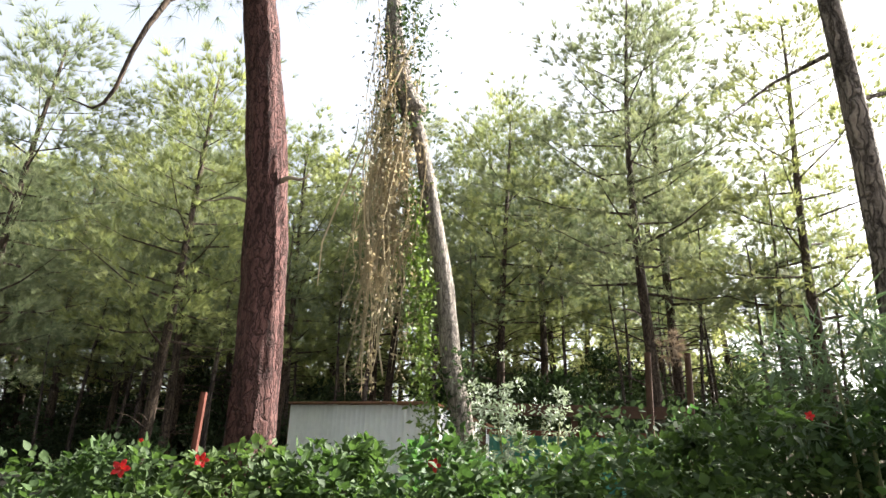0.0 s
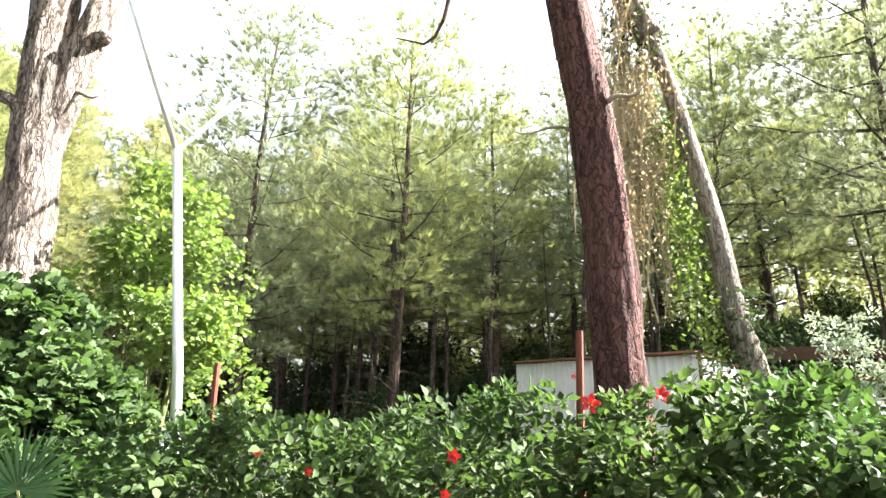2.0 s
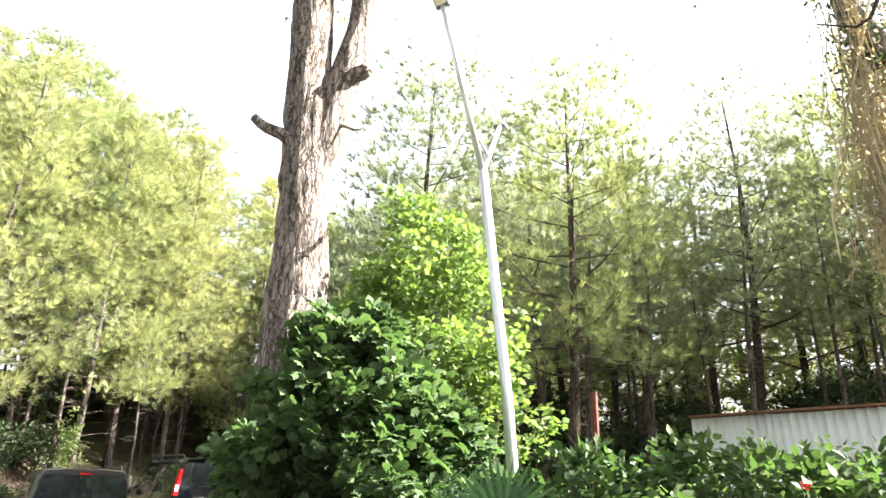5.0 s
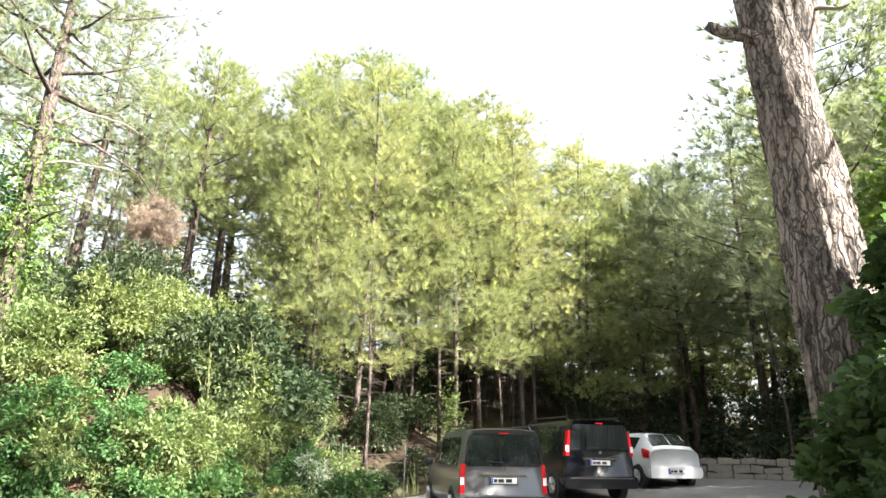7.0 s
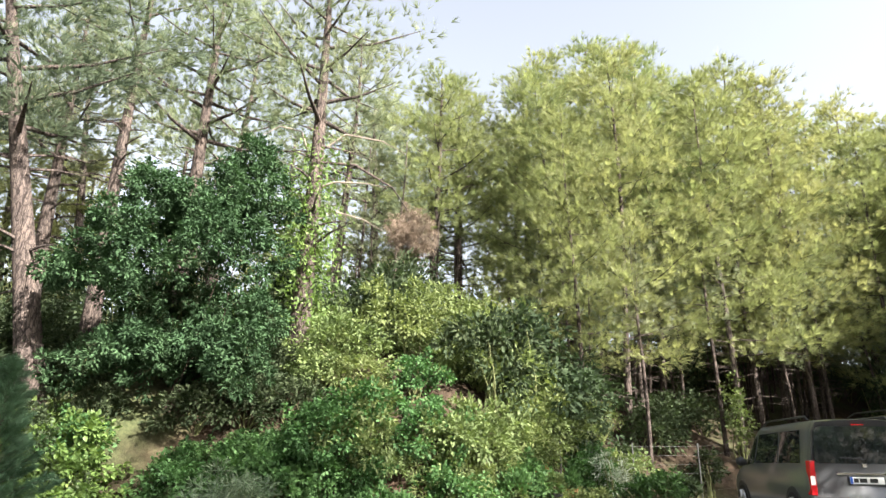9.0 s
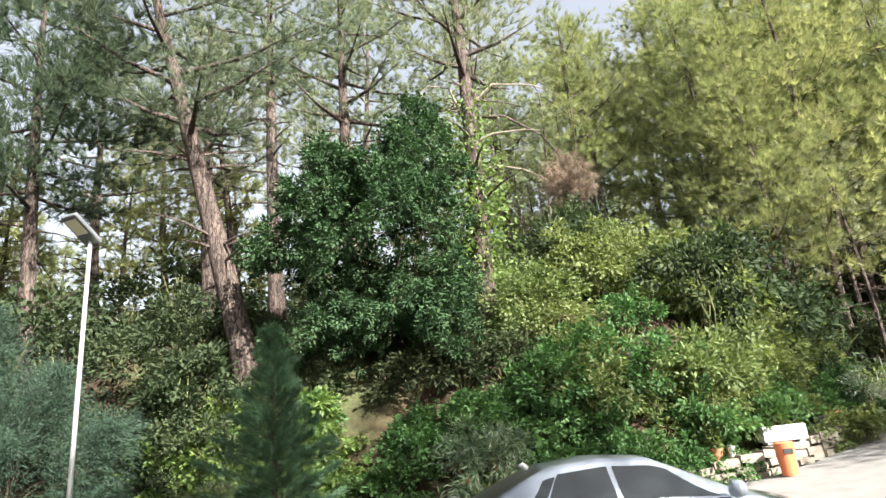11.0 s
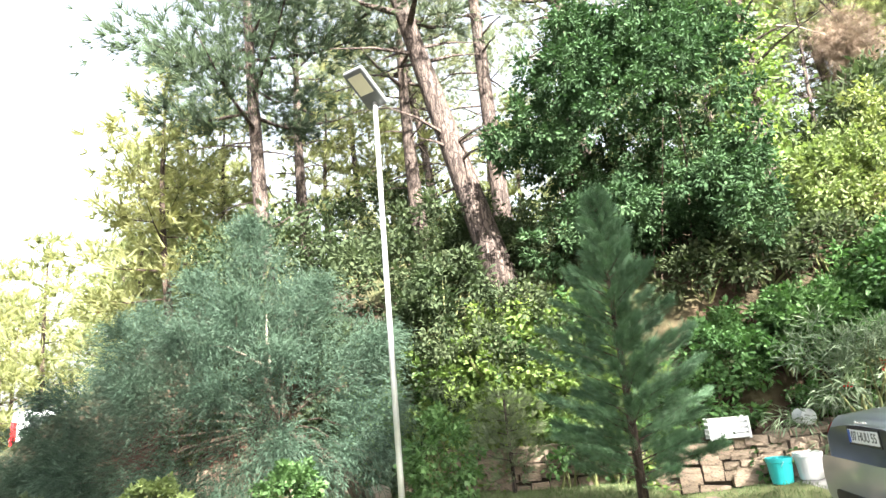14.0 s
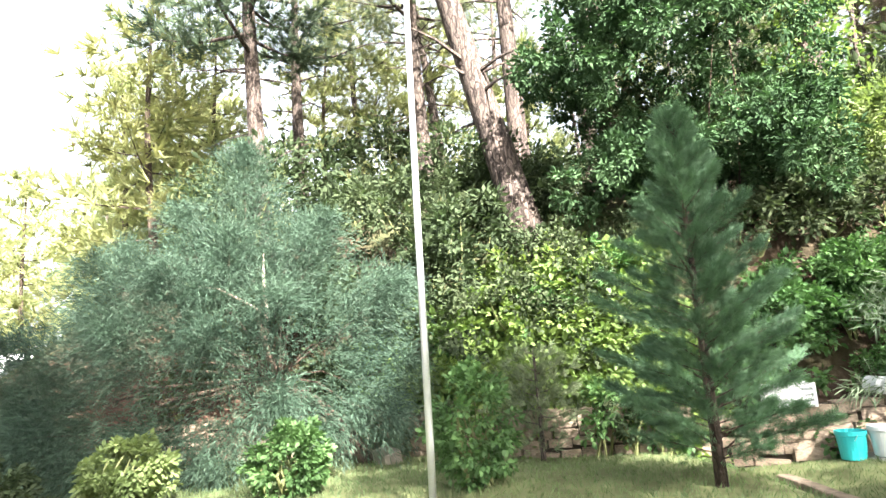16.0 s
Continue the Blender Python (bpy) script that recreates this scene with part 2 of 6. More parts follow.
def ground_material():
    """Needle litter, red earth and dry grass in patches."""
    n = Nodes("forest_ground")
    litter = n.ramp(n.noise(6, 8, 0.7), (0.3, (0.022, 0.016, 0.011)), (0.7, (0.066, 0.046, 0.032)))
    earth = n.ramp(n.noise(9, 6), (0.3, (0.055, 0.034, 0.025)), (0.7, (0.115, 0.07, 0.05)))
    green = n.ramp(n.noise(14, 6), (0.3, (0.035, 0.045, 0.02)), (0.7, (0.09, 0.10, 0.045)))
    col = n.mix(n.ramp(n.noise(0.32, 4), (0.56, (0, 0, 0)), (0.68, (1, 1, 1))), litter, earth)
    col = n.mix(n.ramp(n.noise(0.21, 4), (0.52, (0, 0, 0)), (0.66, (1, 1, 1))), col, green)
    n.colour(col)
    n.set(0.95, 0, 0.1)
    n.bump(n.noise(11, 8, 0.7), 0.7, 0.06)
    return n.mat


GROUND = ground_material()
SOIL = plain("red_soil", (0.40, 0.20, 0.12), 0.95, 0, 0.25, 9, 0.1, 0.6)


# ---- mesh helpers ----
class Geo:
    """Collects vertices and faces for one mesh."""

    def __init__(self):
        self.v, self.f = [], []

    def box(self, lo, hi):
        b = len(self.v)
        self.v += [(x, y, z) for x in (lo[0], hi[0]) for y in (lo[1], hi[1]) for z in (lo[2], hi[2])]
        self.f += [tuple(b + i for i in q) for q in ((0, 1, 3, 2), (4, 6, 7, 5), (0, 4, 5, 1), (2, 3, 7, 6), (0, 2, 6, 4), (1, 5, 7, 3))]
        return self

    def tube(self, pts, radii, segs=8, cap=True, wob=None):
        pts = [Vector(p) for p in pts]
        b, n = len(self.v), len(pts)
        side = None
        for i, p in enumerate(pts):
            d = (pts[min(i + 1, n - 1)] - pts[max(i - 1, 0)]).normalized()
            if side is None:
                side = d.orthogonal().normalized()
            side = (side - d * side.dot(d)).normalized()
            up = d.cross(side)
            for k in range(segs):
                a = 2 * math.pi * k / segs
                o = side * math.cos(a) + up * math.sin(a)
                r = radii[i]
                if wob:
                    r *= wob(p + o * r, o, a)
                self.v.append(tuple(p + o * r))
        for i in range(n - 1):
            for k in range(segs):
                q = b + i * segs
                self.f.append((q + k, q + (k + 1) % segs, q + segs + (k + 1) % segs, q + segs + k))
        if cap:
            self.f.append(tuple(b + k for k in reversed(range(segs))))
            self.f.append(tuple(b + (n - 1) * segs + k for k in range(segs)))
        return self

    def lathe(self, profile, segs=24, centre=(0, 0, 0)):
        b = len(self.v)
        for r, z in profile:
            for k in range(segs):
                a = 2 * math.pi * k / segs
                self.v.append((centre[0] + r * math.cos(a), centre[1] + r * math.sin(a), centre[2] + z))
        for i in range(len(profile) - 1):
            for k in range(segs):
                q = b + i * segs
                self.f.append((q + k, q + (k + 1) % segs, q + segs + (k + 1) % segs, q + segs + k))
        self.f.append(tuple(b + k for k in reversed(range(segs))))
        self.f.append(tuple(b + (len(profile) - 1) * segs + k for k in range(segs)))
        return self

    def mesh(self, name, material, smooth=False):
        me = bpy.data.meshes.new(name)
        me.from_pydata(self.v, [], self.f)
        if smooth:
            me.polygons.foreach_set("use_smooth", [True] * len(me.polygons))
        me.materials.append(material)
        return me


def part(name, geo, material, parent=None, label="", smooth=False, bevel=0.0):
    me = geo.mesh(name, material, smooth) if isinstance(geo, Geo) else geo
    ob = new(name, me)
    if parent is not None:
        ob.parent = parent
    if bevel:
        mod = ob.modifiers.new("bevel", "BEVEL")
        mod.width, mod.segments, mod.limit_method = bevel, 2, "ANGLE"
    if label:
        tagged(ob, label)
    if name in ("crown", "leaves", "branch_mass", "stem_mass", "grass", "ivy", "upper_ivy", "dry_leaves", "dry_creepers", "foliage", "twig_mass", "plants", "plant", "petals"):
        tagged(ob, kind="stuff")
    return ob


def thing(name, at, label, category, group="", turn=0.0, kind=""):
    ob = new(name)
    ob.empty_display_size = 0.2
    ob.matrix_basis = pose(*at, 0, 0, turn)
    return tagged(ob, label, category, group, kind)


def leaf_mesh(name, material, centre, ahead, size, template, rng, roll=math.pi):
    """Many copies of one small template, each at its own place, heading and size, in one mesh."""
    tv, tf = np.array(template[0], float), np.array(template[1], int)
    c, d = np.asarray(centre, float), np.asarray(ahead, float)
    n, k = len(c), len(tv)
    d = d / (np.linalg.norm(d, axis=1, keepdims=True) + 1e-9)
    ref = np.tile((0.0, 0.0, 1.0), (n, 1))
    ref[np.abs(d[:, 2]) > 0.95] = (1.0, 0.0, 0.0)
    x = np.cross(d, ref)
    x /= np.linalg.norm(x, axis=1, keepdims=True)
    z = np.cross(x, d)
    a = rng.uniform(-roll, roll, n)[:, None]
    x, z = x * np.cos(a) + z * np.sin(a), z * np.cos(a) - x * np.sin(a)
    s = np.asarray(size, float).reshape(-1, 1, 1) * np.ones((n, 1, 1))
    v = (tv[None, :, 0:1] * x[:, None] + tv[None, :, 1:2] * d[:, None] + tv[None, :, 2:3] * z[:, None]) * s + c[:, None]
    f = (tf[None] + (np.arange(n) * k)[:, None, None]).reshape(-1)
    me = bpy.data.meshes.new(name)
    me.vertices.add(n * k)
    me.vertices.foreach_set("co", v.reshape(-1).astype(np.float32))
    me.loops.add(len(f))
    me.loops.foreach_set("vertex_index", f.astype(np.int32))
    me.polygons.add(len(f) // 3)
    me.polygons.foreach_set("loop_start", (np.arange(len(f) // 3) * 3).astype(np.int32))
    me.update(calc_edges=True)
    me.materials.append(material)
    return me


def needle_tuft(count, spread, width, seed):
    r = np.random.default_rng(seed)
    v, f = [], []
    for i in range(count):
        a = 2 * math.pi * (i * 0.618) + r.uniform(-0.3, 0.3)
        e = r.uniform(0.15, spread)
        d = Vector((math.sin(e) * math.cos(a), math.cos(e), math.sin(e) * math.sin(a))) * r.uniform(0.7, 1.0)
        w = d.orthogonal().normalized() * width
        b = len(v)
        v += [tuple(-w), tuple(w), tuple(d)]
        f.append((b, b + 1, b + 2))
    return v, f


TUFT = needle_tuft(11, 1.25, 0.033, 3)
TUFT_FINE = needle_tuft(18, 1.2, 0.014, 5)
TUFT_FAR = needle_tuft(6, 1.3, 0.06, 6)
OVATE = ([(0, 0, 0), (-0.29, 0.2, 0.06), (-0.36, 0.45, 0.07), (-0.18, 0.75, 0.0), (0, 1, -0.1), (0.18, 0.75, 0.0), (0.36, 0.45, 0.07), (0.29, 0.2, 0.06), (0, 0.5, -0.02)],
         [(8, i, (i + 1) % 8) for i in range(8)])
BROAD = ([(0, 0, 0), (-0.33, 0.32, 0.05), (-0.22, 0.72, 0.02), (0, 1, -0.1), (0.22, 0.72, 0.02), (0.33, 0.32, 0.05)], [(0, 2, 1), (0, 3, 2), (0, 4, 3), (0, 5, 4)])
SMALL_OVATE = ([(0, 0, 0), (-0.24, 0.45, 0.05), (0, 1, -0.05), (0.24, 0.45, 0.05)], [(0, 2, 1), (0, 3, 2)])
SLIM = ([(0, 0, 0), (-0.055, 0.4, 0.02), (0, 1, -0.06), (0.055, 0.4, 0.02)], [(0, 2, 1), (0, 3, 2)])
LOBES = []
for i in range(11):
    a = math.pi * (-0.92 + 1.84 * i / 10)
    r = (0.54 if i % 2 == 0 else 0.40) * (1.0 - 0.12 * abs(i - 5) / 5)
    LOBES.append((r * math.sin(a), 0.42 + r * math.cos(a), 0.05 if i % 2 else -0.05))
LOBED_LEAF = ([(0, 0.38, 0.03), *LOBES], [(0, i + 1, i + 2) for i in range(10)])
SPRAY = ([], [])
for i in range(9):
    s, y = (-1 if i % 2 else 1), 0.08 + 0.1 * i
    w = 0.34 * (1.1 - y)
    b = len(SPRAY[0])
    SPRAY[0].extend([(0, y - 0.05, 0), (0, y + 0.05, 0), (s * w, y + 0.28, 0.04 * s)])
    SPRAY[1].append((b, b + 1, b + 2))


# ---- the lie of the land ----
def smooth(a, b, x):
    t = min(1.0, max(0.0, (x - a) / (b - a)))
    return t * t * (3 - 2 * t)


def lot_level(y):
    """The parking place falls gently to the south; the lawn lies a kerb above its low end."""
    if y < -3.6:
        return -1.86 + 0.33 * smooth(-3.7, -4.3, y)
    return float(np.interp(y, (-3.6, -3, 2, 6, 7.2, 9.4, 11, 13.6, 14.6, 16.5, 30), (-1.86, -1.82, -1.3, -0.76, -0.66, -0.62, -0.46, -0.40, -0.24, -0.14, 0.9)))


def wall_line(y):
    return float(np.interp(y, (-12, -8, -5.8, -2.7, -1, 1, 3, 5, 8, 12), (-22.5, -21.9, -20.65, -19.85, -19.6, -19.15, -18.85, -19.15, -20.2, -20.4)))


def land(x, y):
    path = float(np.interp(x, (-40, -20, -12.3, -9.6, -7.2, -4.2, 0, 50), (-1.7, -1.65, -1.6, -1.38, -0.88, -0.36, 0, 0.2)))
    near = path + 0.1 * max(0.0, min(y, 40) - 3)
    w = smooth(-8.5, -12.5, x)
    z = near * (1 - w) + lot_level(y) * w
    d = wall_line(y) - 0.3 - x
    if d > 0:
        north = 1 - 0.55 * smooth(22, 45, y)
        south = smooth(-19, -11.5, y)
        steep = float(np.interp(d, (0, 0.9, 1.7, 3.5, 7, 13, 40), (0, 1.7, 2.9, 4.2, 5.2, 4.6, 2.0)))
        gentle = 0.6 * smooth(0, 0.9, d) + 0.5 * min(d, 9)
        w = smooth(3, 8, y)
        z += (steep * (1 - w) + gentle * w) * north * south
    elif y < -3.6:
        z -= 0.13 * smooth(-17.8, -20.5, x)
    return z + 0.05 * noise.noise((x * 0.5, y * 0.5, 0))


def on_land(x, y, lift=0.0):
    return (x, y, land(x, y) + lift)


def build_ground():
    xs = np.concatenate(([-900, -500, -250, -140, -90], np.arange(-62, -26, 2.0), np.arange(-26, -16, 0.3), np.arange(-16, 12, 0.8), np.arange(12, 45, 3.0), (60, 90, 140, 250, 500, 900)))
    ys = np.concatenate(([-900, -500, -250, -140, -90, -60, -45, -35, -28], np.arange(-22, 20, 0.6), np.arange(20, 60, 2.5), (70, 90, 140, 250, 500, 900)))
    g = Geo()
    g.v = [(x, y, land(x, y)) for x in xs for y in ys]
    m = len(ys)
    g.f = [(i * m + j, (i + 1) * m + j, (i + 1) * m + j + 1, i * m + j + 1) for i in range(len(xs) - 1) for j in range(m - 1)]
    tagged(part("ground", g, GROUND, smooth=True), "brown forest floor of needles, red earth and dry grass", "ground", kind="structure")


def sheet(name, material, inside, lift, step, x0, x1, y0, y1, label):
    """A thin layer that follows the land where inside(x, y) holds."""
    g, ids = Geo(), {}
    nx, ny = int((x1 - x0) / step), int((y1 - y0) / step)

    def vid(i, j):
        if (i, j) not in ids:
            x, y = x0 + i * step, y0 + j * step
            ids[i, j] = len(g.v)
            g.v.append((x, y, land(x, y) + lift))
        return ids[i, j]

    for i in range(nx):
        for j in range(ny):
            if inside(x0 + (i + 0.5) * step, y0 + (j + 0.5) * step):
                g.f.append((vid(i, j), vid(i + 1, j), vid(i + 1, j + 1), vid(i, j + 1)))
    return tagged(part(name, g, material, smooth=True), label, "ground", kind="structure")


build_ground()
def lawn_edge(x):
    return -2.3 if x < -16.1 else -3.7


sheet("parking_lot", CONCRETE, lambda x, y: x > wall_line(y) + 0.15 and (y > lawn_edge(x) or x > -14.5), 0.03, 0.2, -21, -8.6, -14, 27,
      "pale grey concrete parking place that slopes gently")
sheet("path", CONCRETE, lambda x, y: abs(y - (0.1 if x > -4.5 else 0.1 + (x + 4.5) * 0.85)) < 1.3, 0.035, 0.3, -8.7, 6, -6, 2, "pale concrete footpath sloping down beside a hedge")
LAWN_SOIL = plain("lawn_soil", (0.11, 0.12, 0.055), 0.95, 0, 0.3, 5, 0.1, 0.5)
sheet("lawn", LAWN_SOIL, lambda x, y: wall_line(y) - 0.1 < x < -14.5 and -13 < y < lawn_edge(x) + 0.1, 0.028, 0.2, -22.7, -14.4, -13.2, -2.0, "short green and straw-coloured lawn in sun and shade")


def grass_blades():
    r = np.random.default_rng(21)
    n = 52000
    x, y = r.uniform(-22.3, -14.6, n), r.uniform(-12.0, -2.35, n)
    keep = np.array([b < lawn_edge(a) - 0.05 and a > wall_line(b) + 0.15 for a, b in zip(x, y)])
    x, y = x[keep], y[keep]
    n = len(x)
    p = np.array([on_land(a, b, 0.025) for a, b in zip(x, y)])
    d = np.stack([r.normal(0, 0.5, n), r.normal(0, 0.5, n), np.ones(n)], 1)
    me = leaf_mesh("grass", GRASS, p, d, r.uniform(0.03, 0.075, n), SLIM, r)
    tagged(new("grass", me), "short mown grass on the lawn", "grass", kind="stuff")


grass_blades()


# ---- pines ----
def crown_points(r, base, tip, count, droop, flat):
    """Places and headings for tufts in flat clumps along one branch and its side shoots."""
    a, b = np.array(base), np.array(tip)
    length = np.linalg.norm(b - a) + 1e-6
    ahead = (b - a) / length
    side = np.array((-ahead[1], ahead[0], 0.0))
    m = int(3 + 2.2 * length)
    s = np.linspace(0.38, 1.02, m) + r.uniform(-0.06, 0.06, m)
    reach = 0.34 * length * (1.15 - s) * np.where(np.arange(m) % 2, 1, -1) * r.uniform(0.3, 1.2, m)
    mid = a + (b - a) * s[:, None] + side * reach[:, None]
    mid[:, 2] += r.uniform(-0.05, 0.07, m) * length - droop * np.sin(np.clip(s, 0, 1) * math.pi) * length
    wide = (0.13 + 0.105 * length) * r.uniform(0.7, 1.25, m)
    k = r.integers(0, m, count)
    off = r.normal(0, 1, (count, 3)) * np.array((1, 1, flat * 0.75))
    d = ahead * 0.55 + off * 0.5 + np.array((0, 0, 0.4)) + r.normal(0, 0.25, (count, 3))
    return mid[k] + off * wide[k][:, None], d


def pine(at, height, base, spread, trunk_r, tufts, seed, needles, bark, label, lean=(0, 0), branches=34, dead=8, size=0.3, flat=0.5, bend=0.25, group="pines of the wood", single=False, taper=0.75):
    r = np.random.default_rng(seed)
    tree = thing("pine_tree", at, label, "tree", group, 0)
    n = 12
    axis = []
    for i in range(n + 1):
        t = i / n
        wob = 0.012 * height * math.sin(t * 5 + seed)
        axis.append(Vector((lean[0] * t * height + wob, lean[1] * t * height + bend * 0.012 * height * math.cos(t * 4 + seed * 2), t * height - 0.25 * (i == 0))))
    radii = [trunk_r * (1.25 if i == 0 else 1) * (1 - 0.9 * (i / n)) + 0.012 for i in range(n + 1)]
    part("trunk", Geo().tube(axis, radii, 10), bark, tree, smooth=True)

    def on_axis(z):
        t = min(0.999, max(0, z / height)) * n
        i = int(t)
        return axis[i].lerp(axis[i + 1], t - i)

    limbs, pts, dirs = Geo(), [], []
    for k in range(branches):
        f = (k + r.uniform(0, 0.9)) / branches
        z = base + (height - base) * f
        o = on_axis(z)
        ang = k * 2.4 + r.uniform(-0.5, 0.5)
        length = spread * ((1 - f) ** taper * r.uniform(0.55, 1.2) + 0.13)
        if f < 0.12:
            length *= 0.75
        rise = r.uniform(0.0, 0.35) + 0.35 * f
        tip = o + Vector((math.cos(ang), math.sin(ang), rise)) * length
        mid = o.lerp(tip, 0.5) - Vector((0, 0, 0.06 * length))
        br = max(0.010, trunk_r * 0.28 * (1 - 0.75 * f))
        arm = Geo() if single else limbs
        arm.tube([o, o.lerp(mid, 0.6), mid, tip], [br, br * 0.8, br * 0.6, br * 0.15], 5, False)
        if single:
            part("branch", arm, bark, tree, smooth=True)
        p, d = crown_points(r, o, tip, int(tufts / branches * (0.35 + 1.1 * length / spread)), 0.06, flat)
        pts.append(p), dirs.append(d)
    for k in range(dead):
        z = base * r.uniform(0.35, 1.0)
        o = on_axis(z)
        ang, length = r.uniform(0, 6.28), spread * r.uniform(0.2, 0.6)
        tip = o + Vector((math.cos(ang), math.sin(ang), r.uniform(-0.15, 0.25))) * length
        limbs.tube([o, o.lerp(tip, 0.5) + Vector((0, 0, 0.05 * length)), tip], [trunk_r * 0.12 + 0.008, trunk_r * 0.07 + 0.006, 0.004], 4, False)
    part("twig_mass", limbs, bark, tree)
    pts, dirs = np.concatenate(pts), np.concatenate(dirs)
    part("crown", leaf_mesh("crown", needles, pts, dirs, r.uniform(0.7, 1.25, len(pts)) * size, TUFT_FAR if size > 0.5 else TUFT, r), needles, tree)
    return tree


def scatter(models, places, group):
    """Copies of the model trees, each turned and sized by itself."""
    r = random.Random(len(places) * 7 + 1)
    for i, (x, y, s) in enumerate(places):
        m = models[i % len(models)]
        tree = copy_thing(m, pose(x, y, land(x, y) - 0.1, r.uniform(-3, 3), r.uniform(-3, 3), r.uniform(0, 360)) @ Matrix.Diagonal((s * r.uniform(0.9, 1.1), s * r.uniform(0.9, 1.1), s, 1)))
        tagged(tree, group=group)


def place(x, y):
    return (x, y, land(x, y))


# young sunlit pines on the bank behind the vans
young = [pine(place(-22.2, 9.4), 12.6, 2.3, 2.7, 0.10, 3000, 11, NEEDLE_SUN, PINE_BARK, "young pine with dense needles tinted yellow-green as in full sun", branches=46, size=0.34, taper=0.6, group="young pines on the bank"),
         pine(place(-23.6, 11.8), 13.4, 2.8, 2.7, 0.11, 3000, 12, NEEDLE_SUN, PINE_BARK, "young pine with dense needles tinted yellow-green as in full sun", branches=46, size=0.34, taper=0.6, group="young pines on the bank"),
         pine(place(-21.6, 12.6), 12.4, 2.6, 2.6, 0.09, 2800, 13, NEEDLE_SUN, PINE_BARK, "young pine with dense needles tinted yellow-green as in full sun", branches=44, size=0.34, taper=0.6, group="young pines on the bank")]
scatter(young, [(-24.8, 8.6, 0.95), (-22.6, 14.6, 0.98), (-25.4, 14.0, 1.05), (-23.2, 16.8, 0.95), (-26.6, 10.4, 1.0), (-21.8, 7.4, 0.8), (-24.2, 19.0, 0.9),
                (-27.5, 12.6, 1.05), (-26.0, 17.0, 1.0), (-28.5, 16.0, 1.05), (-21.6, 16.0, 0.95), (-20.6, 18.6, 0.95), (-22.6, 20.6, 1.0), (-20.0, 21.6, 0.95)], "young pines on the bank")

# tall thin-crowned pines on the hill
tall = [pine(place(-23.1, 0.0), 12.4, 6.2, 3.0, 0.27, 1150, 31, NEEDLE, PINE_BARK, "tall pine with a bare reddish trunk and open crown", branches=26, dead=16, size=0.36, lean=(0.03, 0.012), group="tall pines on the hill", single=True),
        pine(place(-26.0, -4.9), 14.0, 7.4, 3.1, 0.22, 1200, 32, NEEDLE, PINE_BARK, "tall pine with a bare reddish trunk and open crown", branches=26, dead=14, size=0.38, group="tall pines on the hill", single=True),
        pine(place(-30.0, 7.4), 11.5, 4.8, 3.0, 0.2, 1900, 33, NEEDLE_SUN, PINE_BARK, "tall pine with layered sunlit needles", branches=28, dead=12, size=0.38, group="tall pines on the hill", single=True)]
scatter(tall, [(-25.6, -2.9, 0.98), (-29.5, 2.4, 1.0), (-28.2, 5.6, 0.95), (-33.5, 4.6, 1.1), (-31.0, -2.0, 1.05), (-35.0, 9.5, 1.1), (-29.6, -7.0, 0.95), (-33.0, -6.5, 1.0),
               (-33.4, 12.0, 1.05), (-37.0, 1.0, 1.1), (-29.0, 10.0, 0.9), (-36.0, -9.5, 1.05), (-31.5, -11.0, 0.9), (-38.5, 6.0, 1.1), (-34.0, 15.5, 1.05), (-30.5, 19.5, 1.0), (-39, -4, 1.1)], "tall pines on the hill")
for z, out, up in ((5.5, (0.4, 2.5), 0.7), (4.5, (0.7, 1.9), 0.2), (3.5, (-0.4, 2.2), 0.55), (5.0, (0.6, -1.5), 1.0)):
    o = Vector((0.03 * z, 0.012 * z, z))
    part("bare_limb", Geo().tube([o, o + Vector((out[0] * 0.4, out[1] * 0.3, up)), o + Vector((out[0] * 0.8, out[1] * 0.7, up * 0.9)), o + Vector((*out, up * 0.45))], [0.036, 0.028, 0.018, 0.005], 6, False), DEAD_WOOD, tall[0], smooth=True)
ri = np.random.default_rng(35)
ivy = np.stack([ri.normal(0.25, 0.32, 2600), ri.normal(0.05, 0.42, 2600), ri.triangular(0.2, 3.0, 6.4, 2600)], 1)
part("ivy", leaf_mesh("ivy", VINE, ivy, ri.normal(0, 1, ivy.shape) + (0.5, 0, -0.5), ri.uniform(0.10, 0.18, 2600), SMALL_OVATE, ri), VINE, tall[0], "yellow-green ivy climbing the trunk")
leaning = pine(place(-22.6, -5.33), 12.5, 5.6, 3.1, 0.29, 1900, 41, NEEDLE_DARK, PINE_BARK, "leaning pine with a thick grey trunk and bare limbs", lean=(-0.02, -0.222), branches=24, dead=14, size=0.38, group="tall pines on the hill", single=True)

pine(place(-24.6, -10.3), 12.6, 4.4, 3.3, 0.2, 4000, 42, NEEDLE_DARK, PINE_BARK, "dark pine with a heavy drooping crown on the hill", lean=(-0.03, -0.04), branches=26, dead=10, size=0.38, group="tall pines on the hill", single=True)

# unseen tall pines added on the other side of the path so their crowns shade the garden
pine(place(-4.6, -1.9), 13.2, 7.4, 2.3, 0.2, 2200, 34, NEEDLE, PINE_BARK, "unseen tall leaning pine added beside the footpath, its high crown casting shade", lean=(0.0, 0.22), branches=32, dead=0, size=0.38, group="")
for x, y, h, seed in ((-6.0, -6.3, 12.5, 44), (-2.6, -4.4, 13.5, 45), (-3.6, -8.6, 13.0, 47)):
    pine(place(x, y), h, 5.2, 4.2, 0.2, 2600, seed, NEEDLE_DARK, PINE_BARK, "unseen tall spreading pine added beside the path to cast shade", branches=34, dead=6, size=0.42, group="pines beside the path")

